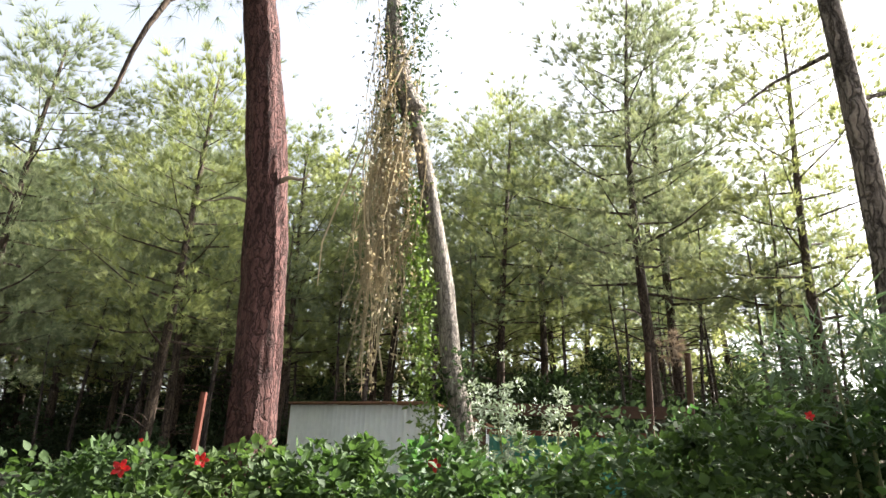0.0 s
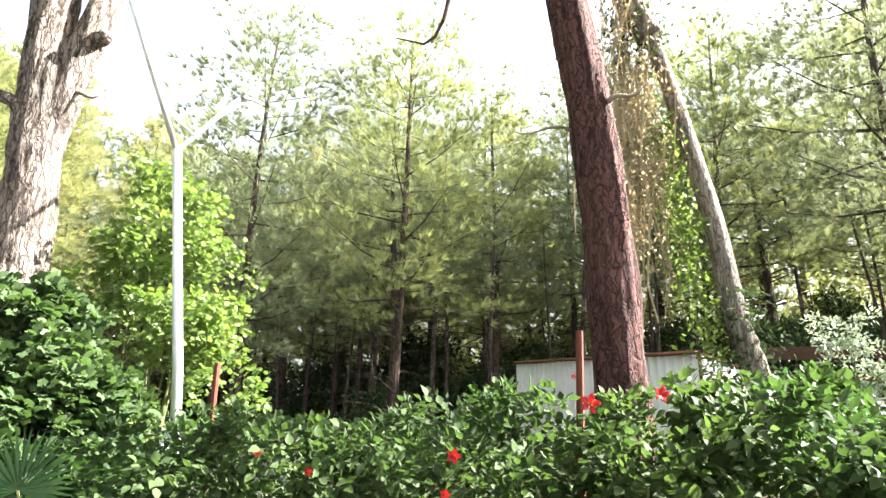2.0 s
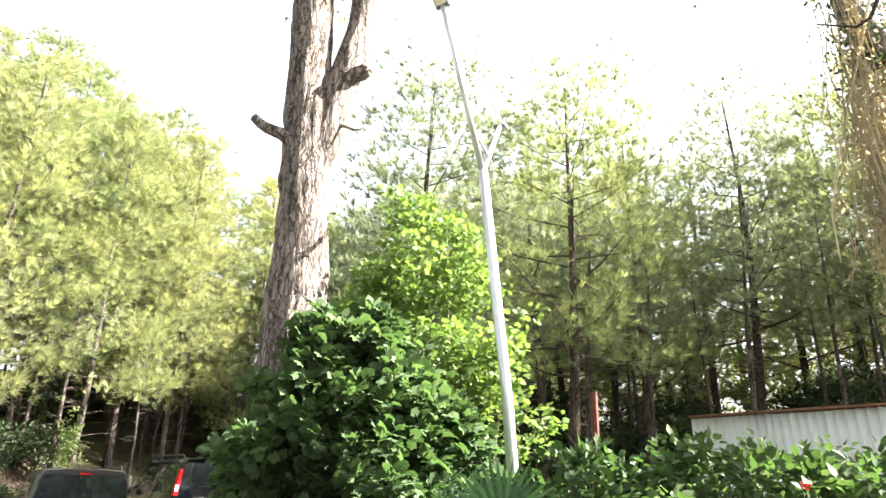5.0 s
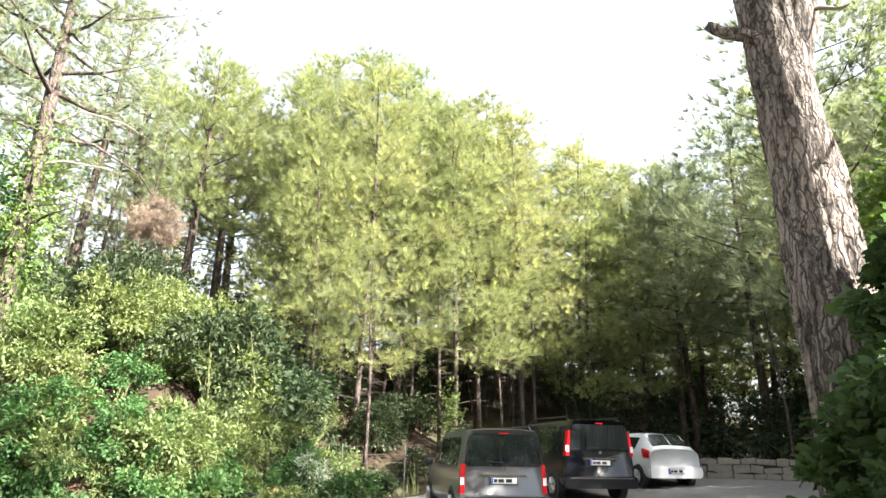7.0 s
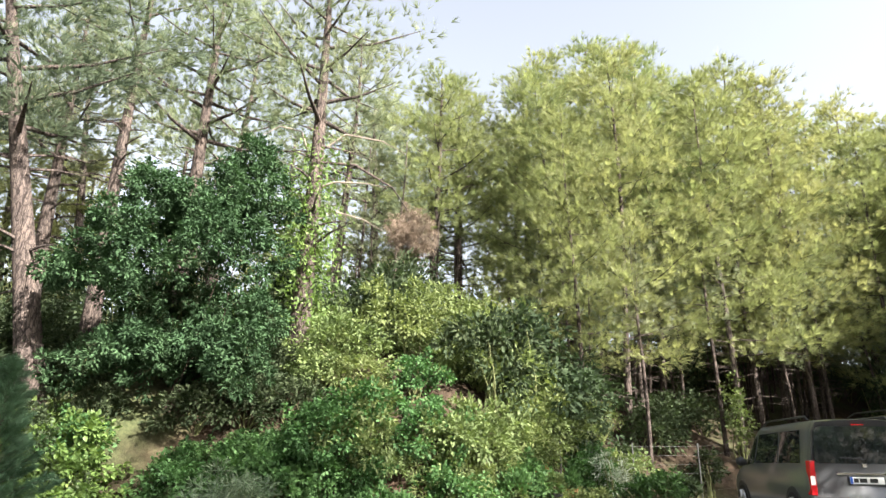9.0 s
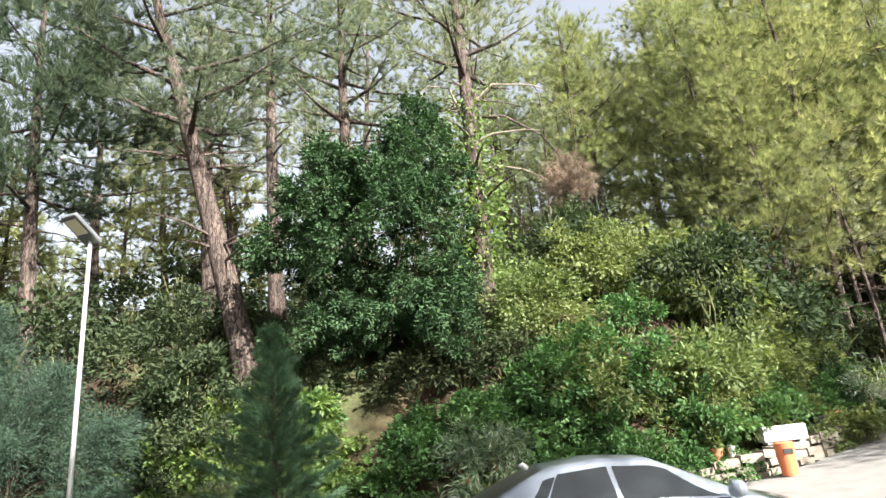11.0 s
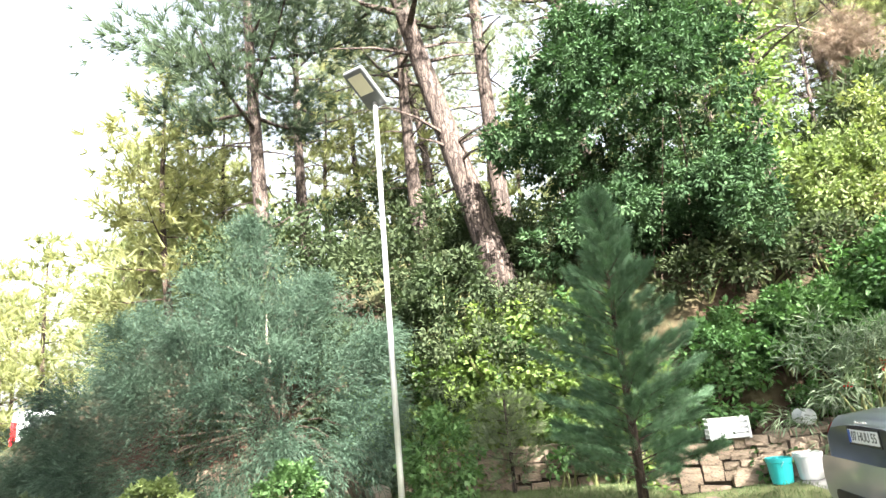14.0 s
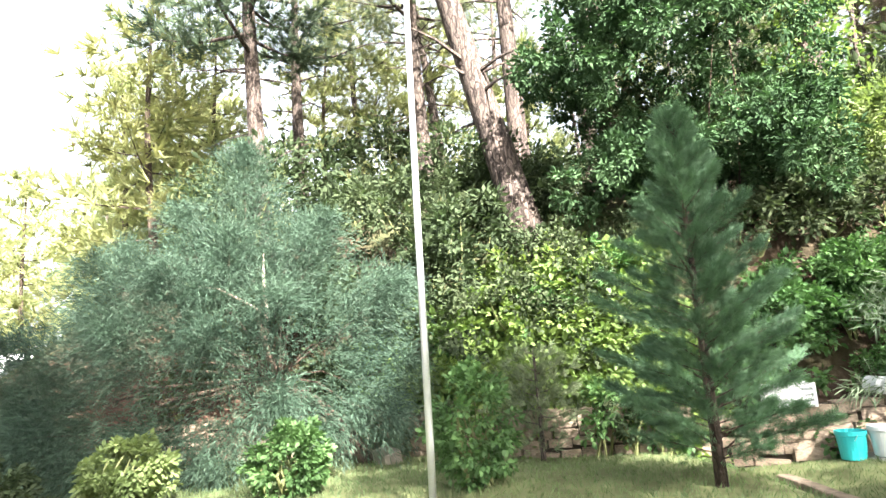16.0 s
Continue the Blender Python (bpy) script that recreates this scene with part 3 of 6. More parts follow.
# the wood beyond the hedge
wood = [pine(place(-8.5, 16.5), 11.4, 4.4, 2.9, 0.14, 2000, 51, NEEDLE, DARK_BARK, "pine with a rounded green crown at the edge of the wood", branches=34, dead=14, size=0.34, taper=0.42),
        pine(place(4.2, 15.5), 13.4, 4.2, 3.2, 0.16, 2200, 52, NEEDLE, DARK_BARK, "tall pine with an open green crown", branches=38, dead=16, size=0.36, taper=0.45),
        pine(place(8.2, 15.0), 12.0, 3.6, 2.9, 0.15, 2000, 53, NEEDLE_SUN, DARK_BARK, "pine with a rounded green crown at the edge of the wood", branches=36, dead=12, size=0.34, taper=0.42)]
rw = random.Random(77)
spots = []
for x, y, s in ((-12.0, 21.5, 0.95), (-15.5, 21.8, 1.0), (-5.6, 18.0, 0.9), (-10.4, 20.5, 1.0), (-2.6, 19.5, 0.9), (0.6, 18.5, 0.95), (2.4, 20.5, 1.05), (6.0, 18.5, 1.05),
                (10.0, 19.0, 0.75), (-18.0, 22.0, 1.05), (-14.0, 24.0, 1.1), (-7.5, 23.5, 1.0), (-4.0, 24.5, 1.0), (1.0, 25.0, 1.0), (7.0, 24.0, 1.1),
                (-18.2, 21.2, 0.9), (-20.5, 26.0, 1.0), (-13.0, 20.9, 0.95), (-9.0, 22.2, 1.0), (-11.5, 26, 1.05), (-16.4, 27, 1.05), (-6, 27, 1.0), (-9.4, 10.8, 0.8), (-6.9, 12.4, 0.85)):
    spots.append((x + rw.uniform(-0.4, 0.4), y + rw.uniform(-0.4, 0.4), s))
scatter(wood, spots, "pines of the wood")

# far woods to the south-west, sunlit
scatter(tall[2:], [(-33, -16, 0.75), (-37, -20, 0.8), (-41, -15, 0.85), (-44, -24, 0.85), (-30, -23, 0.6), (-36, -28, 0.75), (-46, -32, 0.85), (-50, -18, 0.9), (-28, -31, 0.7)], "sunlit pines far off")
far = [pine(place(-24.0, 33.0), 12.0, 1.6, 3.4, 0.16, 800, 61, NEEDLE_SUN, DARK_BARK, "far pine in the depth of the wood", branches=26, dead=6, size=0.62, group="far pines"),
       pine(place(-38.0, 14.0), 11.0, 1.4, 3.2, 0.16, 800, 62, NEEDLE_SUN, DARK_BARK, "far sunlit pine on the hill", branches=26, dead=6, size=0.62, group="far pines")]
rf = random.Random(5)
spots = [(x + rf.uniform(-1.2, 1.2), y + rf.uniform(-1.5, 1.5), rf.uniform(0.9, 1.2)) for x in range(-30, 12, 4) for y in (27, 32, 38)]
spots += [(x, y, rf.uniform(0.9, 1.1)) for x, y in ((14, 9), (19, 14), (17, 4), (22, -6), (9, -14), (-4, -20), (-16, -26), (26, 6), (16, -16), (2, -24), (18, 22), (24, 18))]
scatter(far[:1], spots, "far pines")
spots = [(x + rf.uniform(-1.2, 1.2), y + rf.uniform(-1.5, 1.5), rf.uniform(0.75, 1.0)) for x in (-46,) for y in range(-12, 30, 7)]
spots += [(-32 + rf.uniform(-2, 2), y, 0.9) for y in (20, 24, 29)] + [(-31, -14.5, 0.75), (-34, -18, 0.75), (-39, -22, 0.75), (-43, -29, 0.8), (-33, -30, 0.7), (-26, -36, 0.7), (-52, -40, 0.9), (-38, -40, 0.8), (-27.5, -13.8, 0.72), (-30.5, -16.2, 0.8), (-34.5, -21.5, 0.8), (-31.5, -24.5, 0.75), (-26.5, -22.5, 0.62), (-37, -25, 0.85), (-24.5, -26, 0.65), (-40, -18.5, 0.9), (-35.5, -14.8, 0.85), (-30, -27.5, 0.7), (-43, -20, 0.95), (-34, -7, 0.8), (-33, -10.5, 0.75), (-36, -3, 0.85), (-36.5, 1.5, 0.85), (-37, 5.5, 0.9), (-31, -13.5, 0.72), (-39, -9, 0.95), (-40, 9, 0.95)]
scatter(far[1:], spots, "far pines")
sapling = pine(place(-21.2, 9.0), 6.5, 3.4, 1.0, 0.05, 160, 63, NEEDLE, PINE_BARK, "thin pine pole with dry side twigs", branches=14, dead=26, size=0.3, group="thin pine poles")
spots = [(rf.uniform(-25.5, -20.8), rf.uniform(7.5, 20.5), rf.uniform(0.7, 1.15)) for _ in range(34)] + [(rf.uniform(-14, 12), rf.uniform(15, 22), rf.uniform(0.8, 1.3)) for _ in range(40)] + [(rf.uniform(-34, -26), rf.uniform(-3, 9), rf.uniform(0.8, 1.3)) for _ in range(14)]
scatter([sapling], spots, "thin pine poles")
pine(place(2.75, 3.65), 11.0, 7.0, 2.4, 0.10, 700, 57, NEEDLE_DARK, GREY_BARK, "tall pine with a bare trunk beside the hedge", branches=24, dead=5, size=0.3)


# ---- trunks near the path ----
def bark_wobble(depth, freq, seed):
    def wob(p, o, a):
        q = Vector((o.x * freq, o.y * freq, p.z * freq * 0.22 + seed))
        ridge = abs(noise.noise(q)) + 0.5 * abs(noise.noise(q * 2.3))
        return 1 + depth * (ridge - 0.45) + 0.04 * noise.noise(p * 1.1)
    return wob


def trunk_axis(points, rows):
    pts = [Vector(p) for p in points]
    out = []
    for i in range(rows + 1):
        t = i / rows * (len(pts) - 1)
        k = min(int(t), len(pts) - 2)
        p0, p1, p2, p3 = pts[max(k - 1, 0)], pts[k], pts[k + 1], pts[min(k + 2, len(pts) - 1)]
        u = t - k
        out.append(0.5 * ((2 * p1) + (p2 - p0) * u + (2 * p0 - 5 * p1 + 4 * p2 - p3) * u * u + (3 * p1 - p0 - 3 * p2 + p3) * u ** 3))
    return out


def stub(parent, o, d, r0, r1, length, material, segs=12):
    g = Geo()
    o, d = Vector(o), Vector(d).normalized()
    pts = [o + d * (length * i / 6) + Vector((0, 0, 0.03 * math.sin(i))) for i in range(7)]
    g.tube(pts, [r0 + (r1 - r0) * i / 6 for i in range(7)], segs, True, bark_wobble(0.2, 4, 2))
    return part("broken_branch", g, material, parent, smooth=True)


def red_pine():
    tree = thing("pine_tree", place(-1.46, 4.26), "tall pine with a straight reddish plated trunk by the hedge", "tree")
    ax = trunk_axis([(0.0, 0, -0.3), (0.0, 0, 0.8), (-0.01, 0, 1.6), (-0.06, -0.03, 2.9), (-0.18, -0.06, 4.1), (-0.34, -0.1, 5.1), (-0.7, -0.2, 7.4), (-1.1, -0.25, 10.8)], 90)
    rad = [0.205 - 0.075 * (i / 90) for i in range(91)]
    part("trunk", Geo().tube(ax, rad, 44, True, bark_wobble(0.22, 5, 1)), RED_BARK, tree, smooth=True)
    stub(tree, (0.0, -0.1, 3.55), (1, -0.3, 0.2), 0.025, 0.008, 0.3, DEAD_WOOD, 6)
    stub(tree, (-0.25, -0.06, 3.4), (-1, -0.1, 0.1), 0.015, 0.004, 0.45, DEAD_WOOD, 6)
    limbs = Geo()
    r = np.random.default_rng(5)
    pts, dirs = [], []
    for k in range(26):
        z = 6.2 + 4.8 * k / 26
        o = Vector((-0.5 - 0.12 * (z - 6), -0.17, z))
        a = k * 2.4
        length = 2.6 * (1 - 0.6 * k / 26) * r.uniform(0.7, 1.1)
        tip = o + Vector((math.cos(a), math.sin(a), 0.15 + 0.3 * k / 26)) * length
        part("branch", Geo().tube([o, o.lerp(tip, 0.5) - Vector((0, 0, 0.1)), tip], [0.045, 0.03, 0.008], 6, False), DARK_BARK, tree, smooth=True)
        p, d = crown_points(r, o, tip, 85, 0.06, 0.5)
        pts.append(p), dirs.append(d)
    base = Vector(tree.location)
    hook = ((-1.8, 4.1, 5.4), (-2.05, 3.6, 5.1), (-2.2, 3.35, 4.75), (-2.29, 3.3, 4.47), (-2.365, 3.3, 4.25), (-2.433, 3.3, 3.94), (-2.5, 3.3, 3.81), (-2.58, 3.3, 3.77), (-2.79, 3.3, 3.86))
    limbs.tube([Vector(p) - base for p in hook], [0.03, 0.027, 0.024, 0.021, 0.018, 0.015, 0.012, 0.009, 0.004], 7, False)
    part("hooked_branch", limbs, DARK_BARK, tree, smooth=True)
    pts, dirs = np.concatenate(pts), np.concatenate(dirs)
    part("crown", leaf_mesh("crown", NEEDLE_DARK, pts, dirs, r.uniform(0.2, 0.34, len(pts)), TUFT_FINE, r), NEEDLE_DARK, tree)


def vine_tree():
    """A thin pale trunk with a curtain of dry creepers and fresh ivy hanging from it."""
    x, y = -0.45, 8.6
    z0 = land(x, y)
    tree = thing("creeper_tree", (x, y, z0), "slender pale trunk hung with dry creepers and green ivy", "tree")

    def zz(z):
        return z - z0
    ax = trunk_axis([(0.52, 0, -0.2), (0.36, 0, zz(1.9)), (0.2, 0, zz(2.6)), (0.1, 0, zz(3.5)), (0.0, 0, zz(4.2)), (-0.2, 0, zz(5.2)), (-0.42, 0, zz(6.3)), (-0.68, 0.0, zz(7.3)), (-1.0, 0, zz(9.0)), (-1.1, 0, zz(10.5))], 70)
    part("trunk", Geo().tube(ax, [0.165 - 0.07 * i / 70 for i in range(71)], 22, True, bark_wobble(0.18, 5, 7)), PALE_BARK, tree, smooth=True)
    ax2 = trunk_axis([(-0.55, 0.0, zz(6.8)), (-0.85, 0.0, zz(7.6)), (-1.0, 0, zz(8.8)), (-0.9, 0, zz(10.4))], 20)
    part("limb", Geo().tube(ax2, [0.22 - 0.006 * i for i in range(21)], 16, True, bark_wobble(0.25, 4, 3)), PALE_BARK, tree, smooth=True)
    r = np.random.default_rng(8)
    strands, hang = Geo(), []
    for k in range(95):
        sx = r.normal(-0.84, 0.2)
        top = zz(r.uniform(5.6, 8.8))
        bottom = zz(r.uniform(3.0, 4.6) if r.uniform() < 0.8 else r.uniform(2.1, 3.1))
        px, py, pts = sx, r.normal(0, 0.22), []
        n = 9
        for i in range(n + 1):
            t = i / n
            pts.append((px + 0.08 * math.sin(t * 9 + k), py + 0.08 * math.cos(t * 7 + k * 2), top + (bottom - top) * t))
            px += r.normal(0, 0.03)
        w = r.uniform(0.004, 0.012)
        strands.tube(pts, [w] * n + [0.003], 4, False)
        hang += [Vector(pts[i]).lerp(Vector(pts[i + 1]), r.uniform()) for i in range(n) for _ in range(5)]
    base = Vector((x, y, z0))
    for path in (((-1.05, 8.3, 7.9), (-1.4, 8.2, 6.8), (-1.74, 8.14, 5.84), (-1.99, 8.08, 5.0), (-2.16, 8.03, 4.37), (-2.17, 8.03, 3.72)), ((-1.1, 8.4, 6.2), (-1.25, 8.3, 5.0), (-1.2, 8.3, 4.0), (-1.3, 8.3, 3.0), (-1.2, 8.3, 2.5))):
        strands.tube([Vector(p) - base for p in path], [0.02, 0.018, 0.016, 0.015, 0.013, 0.008][:len(path)], 6, False)
    part("dry_creepers", strands, DRY_VINE, tree, "pale dry hanging creeper stems")
    hang = np.array([tuple(h) for h in hang])
    hang = hang + r.normal(0, 0.05, hang.shape)
    part("dry_leaves", leaf_mesh("dry_leaves", DRY_VINE, hang, r.normal(0, 1, hang.shape) - (0, 0, 0.6), r.uniform(0.04, 0.10, len(hang)), SMALL_OVATE, r), DRY_VINE, tree)
    n = 1900
    t = r.uniform(0, 1, n)
    p = np.stack([-0.36 + 0.3 * (1 - t) ** 2 + r.normal(0, 0.13, n), r.normal(0.05, 0.16, n), zz(1.2) + t * 4.4], 1)
    p[:, 0] -= 0.14 * t
    p[:, 0] += 0.06
    part("ivy", leaf_mesh("ivy", VINE, p, r.normal(0, 1, p.shape) + (0.2, -0.8, -0.4), r.uniform(0.06, 0.13, n), SMALL_OVATE, r), VINE, tree, "fresh yellow-green ivy leaves")
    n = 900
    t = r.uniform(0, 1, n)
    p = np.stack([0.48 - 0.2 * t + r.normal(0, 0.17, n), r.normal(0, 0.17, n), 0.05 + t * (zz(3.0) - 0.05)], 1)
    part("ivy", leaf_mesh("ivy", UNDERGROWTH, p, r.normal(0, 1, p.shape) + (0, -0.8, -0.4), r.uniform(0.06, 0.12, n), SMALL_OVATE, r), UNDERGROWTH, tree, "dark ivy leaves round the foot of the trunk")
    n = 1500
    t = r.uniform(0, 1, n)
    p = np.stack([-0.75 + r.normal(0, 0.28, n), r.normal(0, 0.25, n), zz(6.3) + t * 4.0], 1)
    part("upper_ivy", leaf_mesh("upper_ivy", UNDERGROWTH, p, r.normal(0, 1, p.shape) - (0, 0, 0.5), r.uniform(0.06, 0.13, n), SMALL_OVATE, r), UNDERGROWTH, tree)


def big_trunk():
    x, y = -7.5, 4.32
    z0 = land(x, y)
    tree = thing("old_tree", (x, y, z0), "thick old trunk with deeply furrowed grey bark and sawn-off limbs", "tree")

    def zz(z):
        return z - z0
    ax = trunk_axis([(0.25, 0, -0.3), (0.22, -0.05, zz(1.0)), (0.12, -0.03, zz(2.2)), (0.06, 0, zz(3.2)), (-0.02, 0, zz(4.4)), (-0.12, 0, zz(6.2)), (-0.3, 0, zz(8.5))], 80)
    part("trunk", Geo().tube(ax, [0.40 - 0.10 * min(1, i / 45) - 0.06 * (i / 80) for i in range(81)], 52, True, bark_wobble(0.26, 5, 4)), GREY_BARK, tree, smooth=True)
    ax = trunk_axis([(0.02, 0.05, zz(4.1)), (0.16, 0.12, zz(4.9)), (0.30, 0.2, zz(5.6)), (0.38, 0.3, zz(6.4)), (0.42, 0.3, zz(7.6))], 30)
    part("limb", Geo().tube(ax, [0.21 - 0.002 * i for i in range(31)], 30, True, bark_wobble(0.25, 5, 9)), GREY_BARK, tree, smooth=True)
    stub(tree, (-0.05, -0.18, zz(4.45)), (-0.75, -0.45, 0.6), 0.075, 0.05, 0.55, GREY_BARK)
    stub(tree, (0.25, 0.1, zz(4.75)), (1, 0.2, -0.1), 0.03, 0.012, 0.35, DEAD_WOOD, 6)
    stub(tree, (0.36, 0.2, zz(5.4)), (0.8, -0.2, 0.3), 0.10, 0.085, 0.28, GREY_BARK)
    r = np.random.default_rng(15)
    limbs, pts, dirs = Geo(), [], []
    for k in range(22):
        z = zz(8.2) + 3.2 * k / 22
        a, length = k * 2.4, r.uniform(1.8, 3.2)
        o = Vector((0.15, 0, z - 1.0))
        tip = o + Vector((math.cos(a), math.sin(a), 0.6)) * length
        part("branch", Geo().tube([o, o.lerp(tip, 0.5), tip], [0.08, 0.05, 0.01], 6, False), GREY_BARK, tree, smooth=True)
        p, d = crown_points(r, o, tip, 90, 0.02, 0.6)
        pts.append(p), dirs.append(d)
    pts, dirs = np.concatenate(pts), np.concatenate(dirs)
    part("crown", leaf_mesh("crown", NEEDLE, pts, dirs, r.uniform(0.2, 0.34, len(pts)), TUFT, r), NEEDLE, tree)


red_pine()
vine_tree()
big_trunk()


# ---- shrubs ----
def lumpy(r, n, centre, radii, inner=0.55, low=-1.0, lump=0.22, knots=0, knot_size=1.25):
    """Leaf places in an uneven rounded body; with knots, the leaves gather in tufts at shoot ends."""
    m = knots or n
    d = r.normal(0, 1, (m, 3))
    d /= np.linalg.norm(d, axis=1, keepdims=True)
    d[:, 2] = np.where(d[:, 2] < low, -d[:, 2], d[:, 2])
    seed = r.uniform(0, 50)
    bulge = np.array([1 + lump * noise.noise(Vector(v) * 2.2 + Vector((seed, 0, 0))) + 0.6 * lump * noise.noise(Vector(v) * 5.5 + Vector((0, seed, 0))) for v in d])
    rad = (inner + (1 - inner) * r.uniform(0, 1, m) ** 0.55) * bulge
    p = np.array(centre) + d * rad[:, None] * np.array(radii)
    if not knots:
        return p, d
    which = r.integers(0, knots, n)
    off = r.normal(0, 1, (n, 3))
    off /= np.linalg.norm(off, axis=1, keepdims=True)
    size = knot_size * (float(np.prod(radii)) ** (1 / 3)) / knots ** 0.42 * r.uniform(0.65, 1.3, knots)[which]
    off = off * (r.uniform(0, 1, n) ** 0.45 * size)[:, None]
    return p[which] + off * np.array((1, 1, 0.8)), d[which] * 0.45 + off / (size[:, None] + 1e-6)


def shrub(name, at, bodies, count, leaf, size, material, label, category="shrub", group="", seed=1, stem_mat=None, droop=0.3, stems=9, low=-0.55, inner=0.55, lump=0.25, per_knot=38, knot_size=1.15):
    """bodies: (centre, radii) in the shrub's own space, over the ground at its base."""
    r = np.random.default_rng(seed)
    bush = thing(name, at, label, category, group)
    vol = [b[1][0] * b[1][1] + b[1][1] * b[1][2] + b[1][0] * b[1][2] for b in bodies]
    pts, dirs = [], []
    for b, v in zip(bodies, vol):
        share = int(count * v / sum(vol))
        p, d = lumpy(r, share, b[0], b[1], inner, low, lump, max(5, share // per_knot), knot_size)
        pts.append(p), dirs.append(d)
    p, d = np.concatenate(pts), np.concatenate(dirs)
    d = d * 0.8 + r.normal(0, 0.3, d.shape) + np.array((0, 0, 0.15 - droop))
    part("leaves", leaf_mesh("leaves", material, p, d, r.uniform(0.65, 1.2, len(p)) * size, leaf, r, 1.0), material, bush)
    g = Geo()
    for k in range(stems):
        b = bodies[k % len(bodies)]
        tip = Vector(b[0]) + Vector((r.normal(0, 0.35) * b[1][0], r.normal(0, 0.35) * b[1][1], r.uniform(-0.2, 0.6) * b[1][2]))
        base = Vector((b[0][0] * 0.6 + r.normal(0, 0.08), b[0][1] * 0.6 + r.normal(0, 0.08), -0.1))
        g.tube([base, base.lerp(tip, 0.5) + Vector((r.normal(0, 0.08), r.normal(0, 0.08), 0.1)), tip], [0.022, 0.016, 0.005], 6, False)
    part("stem_mass", g, stem_mat or STEM, bush)
    return bush


def hibiscus_hedge():
    """Hedge plants in a row, dense on top, thin near the ground."""
    r = random.Random(4)
    xs = [-4.3, -3.55, -2.8, -2.05, -1.3, -0.55, 0.2, 0.95, 1.7, 2.5, 3.3, 4.2, 5.1]
    for i, x in enumerate(xs):
        top = (1.3, 1.32, 1.38, 1.42, 1.42, 1.5, 1.54, 1.62, 1.72, 1.8, 1.8, 1.75, 1.7)[i] + r.uniform(-0.05, 0.08)
        y = 3.45 + r.uniform(-0.15, 0.15)
        z0 = land(x, y)
        h = top - z0
        shrub("hibiscus_bush", (x, y, z0), [((0, 0, h * 0.66), (0.62, 0.75, h * 0.34)), ((0.1, -0.35, h * 0.48), (0.5, 0.4, h * 0.3)), ((-0.2, 0.3, h * 0.5), (0.5, 0.5, h * 0.36))],
              4200, OVATE, 0.066, HIBISCUS, "clipped hibiscus bush with glossy dark leaves in a hedge", "bush", "hibiscus hedge", 100 + i, droop=0.3, low=-0.8, lump=0.35)


hibiscus_hedge()


def hibiscus_flower(at, aim, size):
    """Five crinkled petals round a long stamen."""
    f = thing("hibiscus_flower", at, "open red hibiscus flower on the hedge", "flower", "hibiscus flowers")
    d = Vector(aim).normalized()
    f.matrix_basis = Matrix.Translation(at) @ d.to_track_quat("Z", "Y").to_matrix().to_4x4()
    for k in range(5):
        g, n = Geo(), 5
        a0 = 2 * math.pi * k / 5
        for i in range(n + 1):
            t = i / n
            for j in range(5):
                s = (j - 2) / 2
                w = 0.62 * math.sin(math.pi * (0.12 + 0.78 * t)) * s
                rr = t * size * (1 - 0.12 * s * s)
                g.v.append((math.cos(a0 + w) * rr, math.sin(a0 + w) * rr, 0.35 * size * math.sin(t * 1.9) + 0.05 * size * math.sin(j * 2.1 + i)))
        for i in range(n):
            for j in range(4):
                q = i * 5 + j
                g.f.append((q, q + 5, q + 6, q + 1))
        part("petal", g, RED_PETAL, f, smooth=True)
    part("stamen", Geo().tube([(0, 0, 0), (0.1 * size, 0, 0.7 * size), (0.15 * size, 0, 1.25 * size)], [0.05 * size, 0.04 * size, 0.07 * size], 6), RED_PETAL, f)


for at, aim, s in (((-1.51, 2.66, 1.36), (0.2, -1, 0.3), 0.065), ((-1.21, 2.88, 1.41), (0.5, -1, 0.2), 0.055), ((0.0, 3.05, 1.42), (-0.1, -1, 0.2), 0.055), ((-2.16, 2.72, 1.12), (0.2, -1, 0.1), 0.05),
                   ((-2.95, 2.75, 1.02), (0, -1, 0.3), 0.035), ((1.9, 2.9, 1.72), (-0.2, -1, 0.2), 0.035), ((-3.3, 2.8, 1.1), (0.2, -1, 0.4), 0.035), ((0.75, 2.75, 1.25), (-0.3, -1, 0.1), 0.035),
                   ((-1.62, 3.0, 1.5), (0.2, -1, 0.3), 0.02), ((-2.2, 2.72, 0.95), (0.1, -1, -0.2), 0.035)):
    hibiscus_flower(at, aim, s * 0.74)

# big-leaved bush round the old trunk
zb = land(-6.2, 3.6)
shrub("lobed_leaf_bush", (-6.2, 3.6, zb), [((0, 0.05, 1.4), (0.95, 0.8, 1.35)), ((0.8, -0.05, 0.8), (0.6, 0.6, 0.9)), ((-0.7, -0.1, 0.9), (0.6, 0.55, 0.95)), ((-0.2, 0.2, 2.35), (0.65, 0.55, 0.75)), ((0.45, 0.1, 1.7), (0.6, 0.55, 0.7))],
      22000, LOBED_LEAF, 0.098, LOBED, "large round bush of lobed green leaves below an old trunk", "bush", "", 201, droop=0.35, lump=0.3)
shrub("climbing_vine", (-6.3, 5.3, land(-6.3, 5.3)), [((-0.2, 0, 2.8), (1.05, 0.7, 1.5)), ((0.4, 0, 2.0), (0.75, 0.6, 1.2)), ((-0.3, 0.1, 3.9), (0.8, 0.5, 0.9)), ((-0.8, 0.1, 3.2), (0.5, 0.4, 0.9))],
      8600, LOBED_LEAF, 0.072, VINE, "tall climbing vine with light green lobed leaves", "vine", "", 202, droop=0.3, lump=0.4, inner=0.3)
